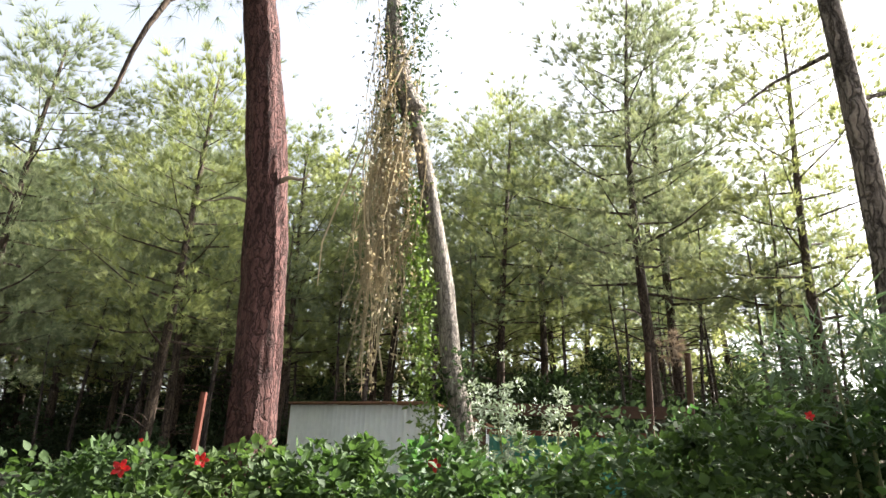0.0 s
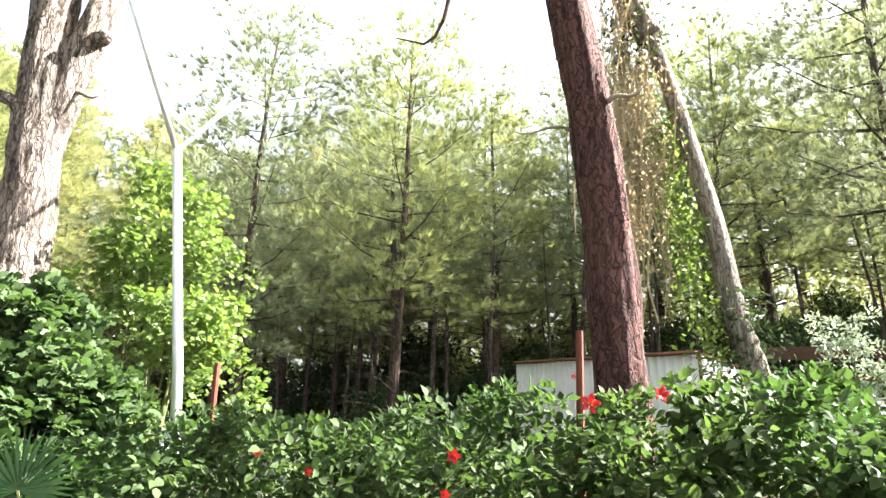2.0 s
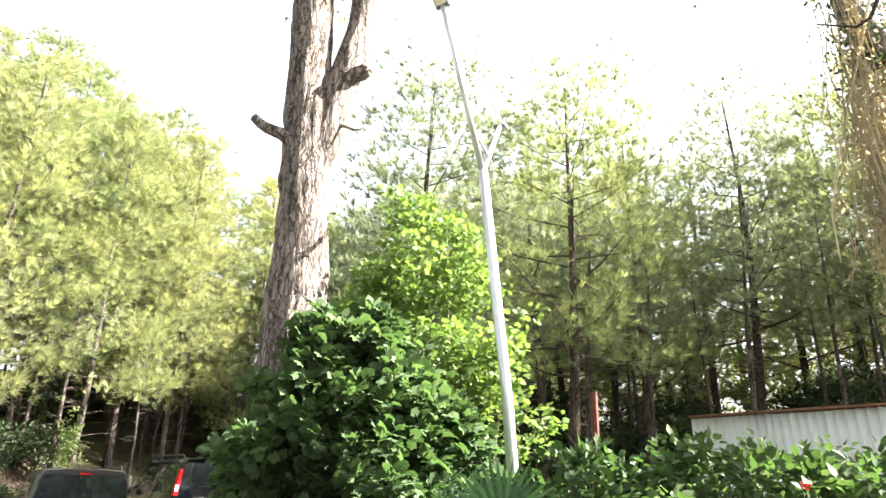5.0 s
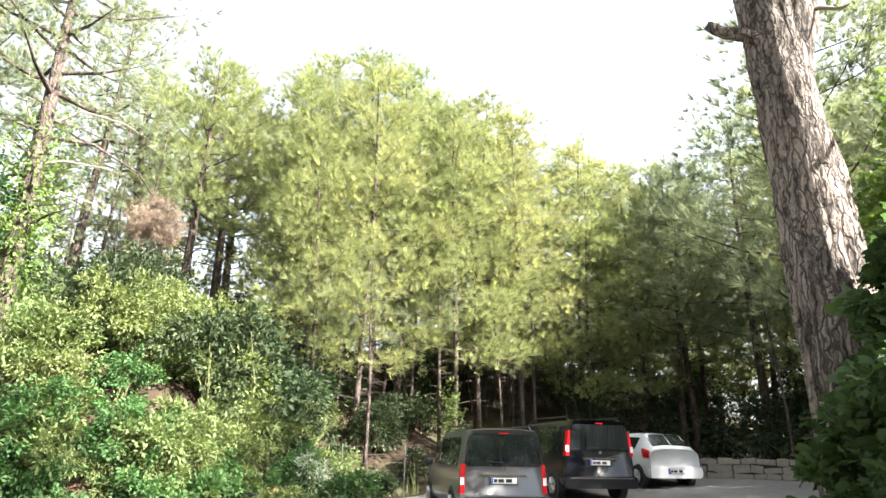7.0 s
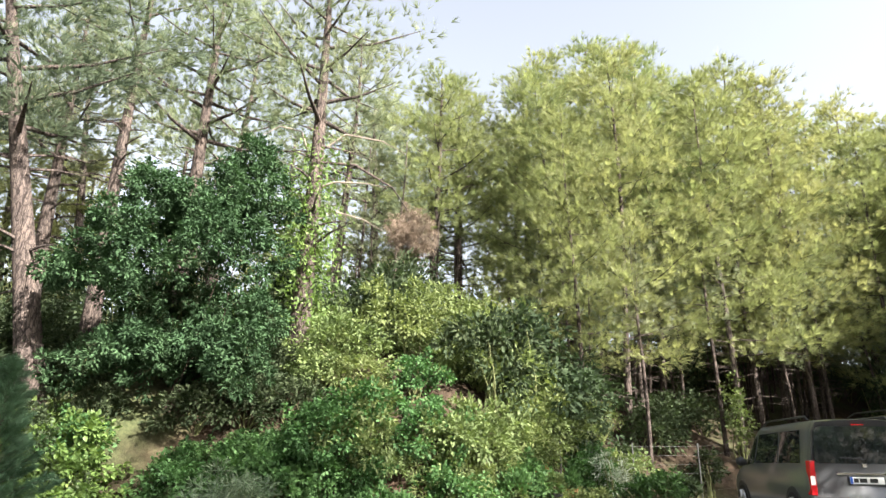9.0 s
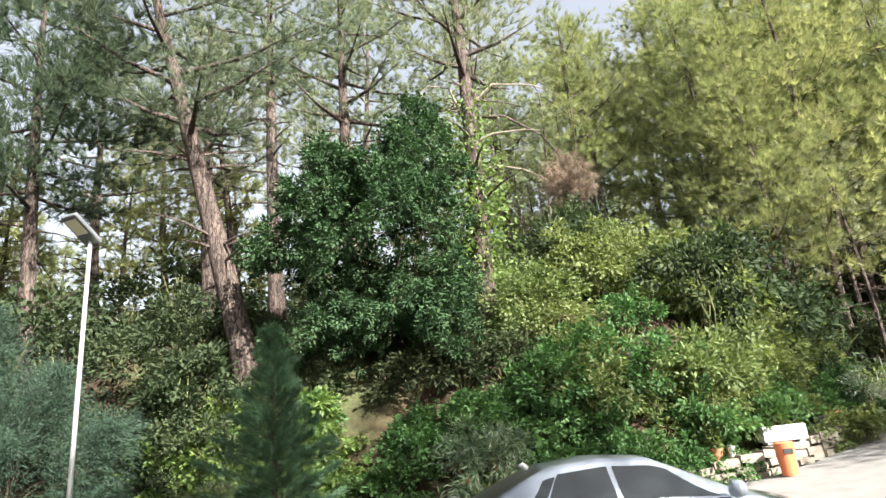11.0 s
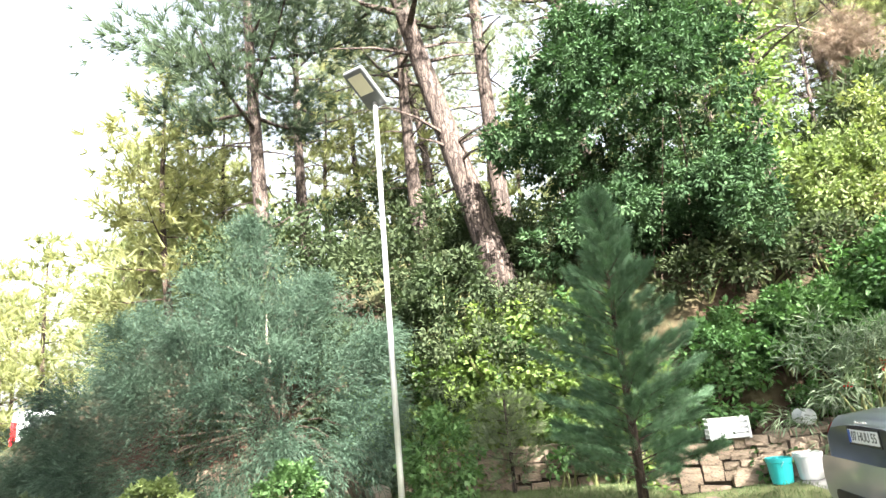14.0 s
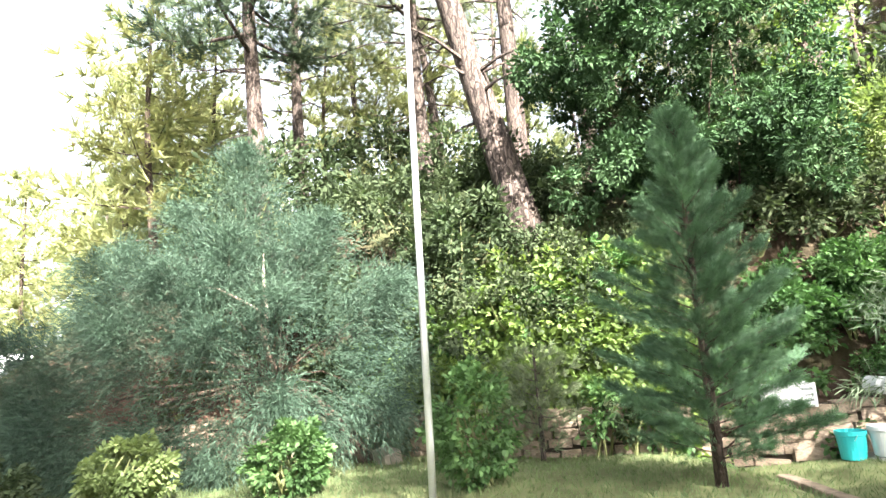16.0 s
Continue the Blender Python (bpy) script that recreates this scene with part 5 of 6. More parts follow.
# ---- street lamps, stakes, shed ----
def double_lamp():
    x, y = -5.17, 4.3
    z0 = land(x, y)
    lamp = thing("street_lamp", (x, y, z0), "slim galvanised lamp post with two arms in a Y", "lamp")
    top = 3.73 - z0
    part("post", Geo().tube([(0.09, 0.08, -0.2), (-0.03, -0.02, top * 0.5), (-0.18, -0.2, top)], [0.05, 0.045, 0.04], 16), STEEL, lamp, smooth=True)
    for dx, dy, dz in ((-0.09, -0.75, 1.3), (-0.22, 1.1, 1.15)):
        o = Vector((-0.18, -0.2, top - 0.05))
        e = o + Vector((dx, dy, dz))
        part("arm", Geo().tube([o, e], [0.028, 0.024], 10), STEEL, lamp, smooth=True)
        d = Vector((dx, dy, dz * 0.4)).normalized()
        head = part("lamp_head", Geo().box((-0.07, -0.14, -0.02), (0.07, 0.14, 0.02)), LAMP_GREY, lamp, bevel=0.015)
        head.matrix_basis = Matrix.Translation(e + d * 0.1) @ d.to_track_quat("Y", "Z").to_matrix().to_4x4()
        lens = part("lens", Geo().box((-0.05, -0.1, -0.026), (0.05, 0.08, -0.021)), LED, head)
    part("brace", Geo().tube([(-0.2, -0.4, top + 0.3), (-0.2, 0.08, top + 0.2)], [0.012, 0.012], 8), STEEL, lamp)


def single_lamp():
    x, y = -17.45, -7.0
    z0 = land(x, y)
    lamp = thing("street_lamp", (x, y, z0), "slim galvanised lamp post with one tilted flat lamp head", "lamp")
    h = 2.92 - z0
    part("post", Geo().tube([(0, 0, -0.1), (0.0, 0.02, h * 0.5), (0.02, 0.05, h)], [0.031, 0.028, 0.024], 16), STEEL, lamp, smooth=True)
    part("base_plate", Geo().box((-0.09, -0.09, 0.0), (0.09, 0.09, 0.02)), STEEL, lamp, bevel=0.005)
    d = Vector((0.55, -0.35, 0.42)).normalized()
    head = part("lamp_head", Geo().box((-0.13, -0.08, -0.03), (0.13, 0.42, 0.035)), LAMP_GREY, lamp, bevel=0.02)
    head.matrix_basis = Matrix.Translation((0.02, 0.05, h)) @ d.to_track_quat("Y", "Z").to_matrix().to_4x4()
    part("lens", Geo().box((-0.09, 0.12, -0.037), (0.09, 0.36, -0.031)), LED, head)


double_lamp()
single_lamp()
for x, y, top, dx in ((-4.44, 3.81, 1.68, 0.01), (-1.74, 3.83, 1.84, 0.03)):
    z0 = land(x, y)
    st = thing("iron_stake", (x, y, z0), "rusty red-brown iron stake in the hedge", "stake", "iron stakes")
    part("rod", Geo().tube([(0, 0, -0.1), (dx, 0, (top - z0) * 0.5), (dx * 2, 0, top - z0)], [0.026, 0.026, 0.024], 8), RUST, st)


# ---- shed, shelter, palm ----
def corrugated(a, b, low, high_a, high_b, pitch=0.2, depth=0.03):
    """A wavy sheet from a to b, with thickness."""
    a, b = Vector(a), Vector(b)
    along = b - a
    n = max(8, int(along.length / pitch * 6))
    side = Vector((along.y, -along.x, 0)).normalized()
    g = Geo()
    for i in range(n + 1):
        t = i / n
        p = a + along * t + side * (depth * math.sin(t * along.length / pitch * 2 * math.pi))
        top = high_a + (high_b - high_a) * t
        g.v += [(p.x, p.y, low), (p.x, p.y, top), (p.x - side.x * 0.004, p.y - side.y * 0.004, low), (p.x - side.x * 0.004, p.y - side.y * 0.004, top)]
    for i in range(n):
        q = i * 4
        g.f += [(q, q + 4, q + 5, q + 1), (q + 2, q + 3, q + 7, q + 6), (q + 1, q + 5, q + 7, q + 3)]
    return g


def tin_shed():
    A, B = Vector((-4.53, 14.95, 0)), Vector((-0.63, 10.6, 0))
    z0 = min(land(A.x, A.y), land(B.x, B.y))
    shed = thing("tin_shed", (0, 0, z0), "small white corrugated tin shed with a rusty roof edge", "shed")
    low, top, fall = -0.1, 2.55 - z0, 0.25
    n = 5
    for i in range(n):
        p, q = A.lerp(B, i / n), A.lerp(B, (i + 1) / n - 0.004)
        part("wall_sheet", corrugated(p, q, low, top - fall * i / n, top - fall * (i + 1) / n + 0.02 * (i % 2)), WHITE_SHEET, shed, smooth=True)
    back = Vector((-(B - A).y, (B - A).x, 0)).normalized() * -1
    back = Vector((-back.x, -back.y, 0)) if back.y < 0 else back
    for P, top in ((A, top), (B, top - fall)):
        e = P + back * 1.7
        part("side_sheet", corrugated(P + back * 0.03, e, low, top - 0.02, top - 0.42), WHITE_SHEET, shed, smooth=True)
        for t in (0.0, 0.5, 1.0):
            o = P.lerp(e, t)
            part("frame_post", Geo().tube([(o.x, o.y, low), (o.x, o.y, top - 0.42 * t)], [0.025, 0.025], 6), RUST, shed)
    roof = Geo()
    o = back * -0.08
    c = [A + o, B + o, B + back * 1.8, A + back * 1.8]
    hs = (top + fall + 0.03, top + 0.03, top - 0.42, top + fall - 0.40)
    roof.v = [(p.x, p.y, h) for p, h in zip(c, hs)] + [(p.x, p.y, h + 0.035) for p, h in zip(c, hs)]
    roof.f = [(0, 3, 2, 1), (4, 5, 6, 7), (0, 1, 5, 4), (1, 2, 6, 5), (2, 3, 7, 6), (3, 0, 4, 7)]
    part("roof_sheet", roof, ROOF_RUST, shed, "rusty roof sheet strewn with needles")


def low_shelter():
    x0, x1, y = 0.08, 3.3, 10.15
    z0 = land(1.5, y)
    sh = thing("low_shelter", (0, 0, z0), "low brown timber shelter over a teal cover", "shelter")
    top = 2.24 - z0
    for k in range(4):
        part("roof_board", Geo().box((x0, y - 0.5 + 0.3 * k, top + 0.02 * k), (x1, y - 0.22 + 0.3 * k, top + 0.05 + 0.02 * k)), BROWN_WOOD, sh)
    part("beam", Geo().box((x0, y - 0.52, top - 0.13), (x1, y - 0.44, top - 0.004)), BROWN_WOOD, sh)
    for x in (x0 + 0.1, 1.6, x1 - 0.1):
        part("post", Geo().box((x - 0.05, y - 0.4, -0.1), (x + 0.05, y - 0.3, top - 0.004)), BROWN_WOOD, sh)
    part("rail", Geo().box((x0 + 0.16, y - 0.42, top - 0.42), (x1 - 0.2, y - 0.36, top - 0.34)), RUST, sh)
    part("cover", corrugated((x0 + 0.2, y + 0.1, 0), (x1 - 0.2, y + 0.1, 0), 0.1, top - 0.3, top - 0.34, 0.4, 0.04), TEAL, sh, "teal plastic cover")


def fan_palm():
    at = place(-4.75, 2.85)
    palm = thing("fan_palm", at, "small fan palm with round green fronds", "palm")
    part("trunk", Geo().tube([(0, 0, -0.1), (0, 0, 0.35)], [0.09, 0.07], 10), DARK_BARK, palm, smooth=True)
    h = 0.88 - at[2]
    for dx, dy, dz, aim, s in ((0.12, -0.35, h, (0.35, -1, 0.25), 0.38), (-0.25, -0.2, h - 0.1, (-0.2, -1, 0.5), 0.38), (0.45, -0.1, h - 0.25, (0.9, -0.6, 0.3), 0.32), (-0.4, 0.1, h - 0.2, (-0.9, -0.3, 0.6), 0.32), (0.0, 0.3, h + 0.05, (0.1, 0.5, 1), 0.32)):
        c = Vector((dx, dy, dz))
        n = Vector(aim).normalized()
        x = n.cross(Vector((0, 0, 1))).normalized()
        up = x.cross(n)
        g = Geo()
        m = 34
        for k in range(m):
            a = math.pi * (-0.62 + 1.24 * k / (m - 1))
            d = (up * math.cos(a) + x * math.sin(a)).normalized()
            w = n.cross(d) * (s * 0.034)
            ln = s * (1 - 0.18 * abs(a) / 2) * (1.0 + 0.05 * math.sin(k * 5.0))
            fold = n * (0.012 * (1 if k % 2 else -1))
            b = len(g.v)
            tip = c + d * ln - Vector((0, 0, 0.07 * ln)) + n * 0.05 * ln
            for p in (c, c + d * ln * 0.55 + w + fold, c + d * ln * 0.55 - w + fold, tip):
                g.v.append(tuple(p))
            g.f += [(b, b + 1, b + 2), (b + 1, b + 3, b + 2)]
        frond = part("frond", g, PALM, palm)
        part("stalk", Geo().tube([(0, 0, 0.3), tuple(c * 0.6 + Vector((0, 0, 0.1))), tuple(c)], [0.014, 0.01, 0.008], 6), STEM, palm)


tin_shed()
low_shelter()
fan_palm()


# ---- cars ----
def wheel(car, x, y, r, w, out):
    t = part("wheel", Geo().tube([(x - w / 2, y, r), (x - w / 2 + 0.03, y, r), (x + w / 2 - 0.03, y, r), (x + w / 2, y, r)], [r * 0.9, r, r, r * 0.9], 28), TYRE, car, smooth=False)
    s = 1 if out > 0 else -1
    face = x + s * (w / 2 + 0.002)
    part("rim", Geo().tube([(face - s * 0.04, y, r), (face + s * 0.006, y, r)], [r * 0.66, r * 0.62], 24), RIM, t)
    for k in range(5):
        a = 2 * math.pi * k / 5
        part("spoke", Geo().tube([(face + s * 0.008, y, r), (face + s * 0.012, y + math.cos(a) * r * 0.6, r + math.sin(a) * r * 0.6)], [r * 0.13, r * 0.09], 6), RIM, t)
    part("wheel_arch", Geo().tube([(x - s * w * 0.5, y, r + 0.01), (x + s * (w / 2 - 0.012), y, r + 0.01)], [r * 1.17, r * 1.17], 28), BLACK_PLASTIC, car)


class Shell:
    """A car's skin, from stations along its length: y, sill, belt, top, half width below and above."""

    def __init__(self, stations, lower=0.0):
        st = np.array(stations, float)
        ys = np.linspace(st[0, 0], st[-1, 0], 72)
        self.p = np.stack([ys] + [np.interp(ys, st[:, 0], st[:, k]) for k in range(1, 6)], 1)
        k = np.array((1, 2, 1)) / 4
        for c in range(1, 6):
            q = np.pad(self.p[:, c], 1, "edge")
            self.p[:, c] = np.convolve(q, k, "valid")

    def at(self, y, v):
        """v: 0 sill middle, 1 sill edge, 2 lower side, 3 side, 4 belt, 5 window top, 6 roof edge, 7 roof, 8 roof middle."""
        zb, zs, zt, w, wt = (float(np.interp(y, self.p[:, 0], self.p[:, c])) for c in range(1, 6))
        ring = ((0, zb), (w * 0.86, zb), (w * 0.98, zb + 0.1), (w, zb + (zs - zb) * 0.6), (w * 0.965, zs), (wt, zt - (zt - zs) * 0.2 - 0.02), (wt * 0.9, zt - 0.035), (wt * 0.5, zt - 0.006), (0, zt))
        i = min(int(v), 7)
        u = v - i
        return Vector((ring[i][0] * (1 - u) + ring[i + 1][0] * u, y, ring[i][1] * (1 - u) + ring[i + 1][1] * u))

    def body(self):
        g = Geo()
        vs = [0, 1, 1.5, 2, 2.5, 3, 3.5, 4, 4.5, 5, 5.5, 6, 6.5, 7, 8]
        m = 2 * len(vs) - 2
        for y in self.p[:, 0]:
            half = [self.at(y, v) for v in vs]
            g.v += [tuple(p) for p in half] + [(-p.x, p.y, p.z) for p in reversed(half[1:-1])]
        for i in range(len(self.p) - 1):
            for k in range(m):
                g.f.append((i * m + k, i * m + (k + 1) % m, (i + 1) * m + (k + 1) % m, (i + 1) * m + k))
        g.f.append(tuple(range(m)))
        g.f.append(tuple((len(self.p) - 1) * m + k for k in reversed(range(m))))
        return g

    def patch(self, y0, y1, v0, v1, off=0.006, side=1, slant0=0.0, slant1=0.0, n=10):
        """A pane that follows the skin; the slants shift its upper corners."""
        g = Geo()
        for i in range(n + 1):
            for j in range(5):
                u = j / 4
                ya, yb = y0 + slant0 * u, y1 + slant1 * u
                y, v = ya + (yb - ya) * i / n, v0 + (v1 - v0) * u
                p = self.at(y, v)
                dy, dv = self.at(y + 0.02, v) - self.at(y - 0.02, v), self.at(y, v + 0.03) - self.at(y, v - 0.03)
                nn = dy.cross(dv).normalized()
                if nn.x < 0 and p.x > 0.02 or (p.x <= 0.02 and nn.z < 0):
                    nn = -nn
                p = p + nn * off
                g.v.append((p.x * side, p.y, p.z))
        for i in range(n):
            for j in range(4):
                q = i * 5 + j
                g.f.append((q, q + 5, q + 6, q + 1))
        return g


def rounded(w, h, r, y, z, thick=0.012, taper=0.0, n=5):
    """A rounded pane standing across the car at y, middle height z."""
    g, ring = Geo(), []
    for cx, cz, a0 in ((1, 1, 0), (-1, 1, 90), (-1, -1, 180), (1, -1, 270)):
        for k in range(n + 1):
            a = radians(a0 + 90 * k / n)
            zz = cz * (h / 2 - r) + r * math.sin(a)
            ww = w / 2 - taper * (zz + h / 2) / h
            ring.append((cx * (ww - r) + r * math.cos(a), zz))
    m = len(ring)
    g.v = [(x, y, z + q) for x, q in ring] + [(x, y - thick, z + q) for x, q in ring]
    g.f = [tuple(range(m)), tuple(m + k for k in reversed(range(m)))] + [(k, (k + 1) % m, m + (k + 1) % m, m + k) for k in range(m)]
    return g


def number_plate(car, y, z, text=""):
    plate = part("number_plate", Geo().box((-0.26, y - 0.015, z - 0.055), (0.26, y, z + 0.055)), PLATE, car, "white number plate", bevel=0.004)
    part("plate_frame", Geo().box((-0.275, y - 0.012, z - 0.072), (0.275, y + 0.004, z + 0.068)), BLACK_PLASTIC, plate)
    part("plate_band", Geo().box((-0.258, y - 0.018, z - 0.052), (-0.218, y - 0.0155, z + 0.052)), PLATE_BLUE, plate)
    if text:
        cu = bpy.data.curves.new("plate_text", "FONT")
        cu.body, cu.size, cu.align_x, cu.align_y, cu.extrude = text, 0.105, "CENTER", "CENTER", 0.001
        tmp = bpy.data.objects.new("plate_text", cu)
        me = bpy.data.meshes.new_from_object(tmp)
        bpy.data.objects.remove(tmp)
        me.materials.clear()
        me.materials.append(INK)
        ob = part("plate_text", me, INK, plate)
        ob.matrix_basis = pose(0.02, y - 0.0185, z, 90, 0, 0) @ Matrix.Diagonal((0.88, 1, 1, 1))
    else:
        for x, w in ((-0.17, 0.07), (-0.06, 0.11), (0.1, 0.12)):
            part("plate_bar", Geo().box((x - w / 2, y - 0.018, z - 0.032), (x + w / 2, y - 0.0155, z + 0.032)), INK, plate)


def van(at, turn, colour, label, height, width, length, high_lights, rails):
    car = thing("van", at, label, "car", "", turn)
    w, h = width / 2, height
    sh = Shell([(0, 0.30, 0.95, h - 0.03, w * 0.95, w * 0.80), (0.05, 0.27, 1.0, h, w * 0.99, w * 0.84), (length * 0.2, 0.25, 1.0, h, w, w * 0.84), (length * 0.58, 0.25, 0.98, h - 0.02, w, w * 0.83),
                (length * 0.66, 0.25, 0.97, h - 0.10, w, w * 0.80), (length * 0.82, 0.25, 0.95, 1.12, w * 0.98, w * 0.80), (length * 0.95, 0.28, 0.75, 0.92, w * 0.93, w * 0.78), (length, 0.3, 0.6, 0.75, w * 0.82, w * 0.7)])
    part("body", sh.body(), colour, car, smooth=True)
    part("rear_window", rounded(width * 0.86, h * 0.33, 0.1, -0.004, h * 0.765, 0.014, 0.08), CAR_GLASS, car, smooth=False)
    for s in (1, -1):
        part("side_window", sh.patch(0.35, length * 0.30, 4.12, 5.0, 0.006, s, 0.06, 0.0), CAR_GLASS, car, smooth=True)
        part("side_window", sh.patch(length * 0.32, length * 0.60, 4.12, 5.0, 0.006, s, 0.0, -0.15), CAR_GLASS, car, smooth=True)
        part("side_window", sh.patch(length * 0.615, length * 0.74, 4.12, 4.95, 0.006, s, -0.1, -0.38), CAR_GLASS, car, smooth=True)
        z0, z1 = (1.02, 1.62) if high_lights else (0.58, 1.12)
        x0, x1 = w * 0.865, w * 0.972
        lamp = Geo()
        top = 0.06 if high_lights else 0.02
        lamp.v = [(s * x, y, z) for z, k in ((z0, 0), (z1, 1)) for x, y in ((x0 - top * k * 0.9, -0.012), (x1 - top * k * 1.6, -0.012), (x1 + 0.012 - top * k * 1.6, 0.12), (x0 - top * k, 0.12))]
        lamp.f = [(0, 1, 2, 3), (7, 6, 5, 4), (0, 4, 5, 1), (1, 5, 6, 2), (2, 6, 7, 3), (3, 7, 4, 0)]
        tail = part("tail_light", lamp, LIGHT_RED, car, bevel=0.012)
        zc = z0 + (z1 - z0) * (0.28 if high_lights else 0.42)
        part("clear_lens", Geo().box((s * (x0 + 0.012) if s > 0 else s * (x1 - 0.012), -0.018, zc - 0.07), (s * (x1 - 0.012) if s > 0 else s * (x0 + 0.012), -0.0125, zc + 0.07)), LIGHT_CLEAR, tail)
        for y in (0.75, length * 0.80):
            wheel(car, s * (w - 0.09), y, 0.315, 0.2, s)
        part("mirror", Geo().tube([(s * (w + 0.02), length * 0.68, 1.05), (s * (w + 0.12), length * 0.68, 1.08), (s * (w + 0.2), length * 0.69, 1.08)], [0.05, 0.1, 0.06], 10), BLACK_PLASTIC, car, smooth=True)
        if rails:
            part("roof_rail", Geo().tube([(s * w * 0.72, 0.25, h - 0.03), (s * w * 0.72, 0.4, h + 0.05), (s * w * 0.72, length * 0.5, h + 0.05), (s * w * 0.72, length * 0.57, h - 0.04)], [0.016, 0.018, 0.018, 0.014], 8), BLACK_PLASTIC, car, smooth=True)
    bumper = part("rear_bumper", rounded(width * 0.99, 0.24, 0.07, 0.06, 0.42, 0.14), colour, car, bevel=0.02)
    part("bumper_strip", rounded(width * 0.9, 0.03, 0.014, -0.081, 0.52, 0.008), CHROME if high_lights else BLACK_PLASTIC, bumper)
    part("trim_bar", rounded(width * 0.5, 0.035, 0.015, -0.004, h * 0.5 + 0.02, 0.02), CHROME, car)
    part("wiper", Geo().tube([(0, -0.025, h * 0.635), (-0.36, -0.025, h * 0.655)], [0.012, 0.008], 6), BLACK_PLASTIC, car)
    part("brake_light", rounded(0.2, 0.025, 0.01, -0.004, h - 0.1, 0.012), LIGHT_RED, car)
    part("badge", rounded(0.08, 0.07, 0.025, -0.004, h * 0.585, 0.012), CHROME, car)
    number_plate(car, -0.006, h * 0.5 - 0.08)
    return car


def hatchback(at, turn):
    car = thing("hatchback", at, "small white hatchback parked beside a low wall", "car", "", turn)
    sh = Shell([(0, 0.3, 0.9, 1.02, 0.78, 0.62), (0.07, 0.27, 0.95, 1.08, 0.82, 0.66), (0.5, 0.25, 0.95, 1.44, 0.84, 0.6), (1.3, 0.25, 0.92, 1.48, 0.85, 0.6), (2.2, 0.25, 0.9, 1.44, 0.85, 0.6), (3.1, 0.25, 0.88, 0.98, 0.84, 0.68), (3.8, 0.3, 0.7, 0.78, 0.76, 0.6), (3.9, 0.32, 0.6, 0.7, 0.7, 0.55)])
    part("body", sh.body(), PAINT_WHITE, car, smooth=True)
    for s in (1, -1):
        part("rear_window", sh.patch(0.13, 0.5, 7.96, 5.7, 0.008, s), CAR_GLASS, car, smooth=True)
        part("side_window", sh.patch(0.75, 1.55, 4.15, 5.0, 0.006, s, -0.05, 0.0), CAR_GLASS, car, smooth=True)
        part("side_window", sh.patch(1.6, 2.75, 4.15, 5.0, 0.006, s, 0.0, -0.6), CAR_GLASS, car, smooth=True)
        part("tail_light", sh.patch(0.03, 0.28, 3.4, 4.3, 0.012, s, 0.02, 0.14), LIGHT_RED, car, smooth=True)
        for y in (0.62, 3.1):
            wheel(car, s * 0.76, y, 0.295, 0.18, s)
    part("rear_bumper", rounded(1.62, 0.26, 0.08, 0.05, 0.42, 0.11), PAINT_WHITE, car, bevel=0.02)
    number_plate(car, -0.062, 0.45)


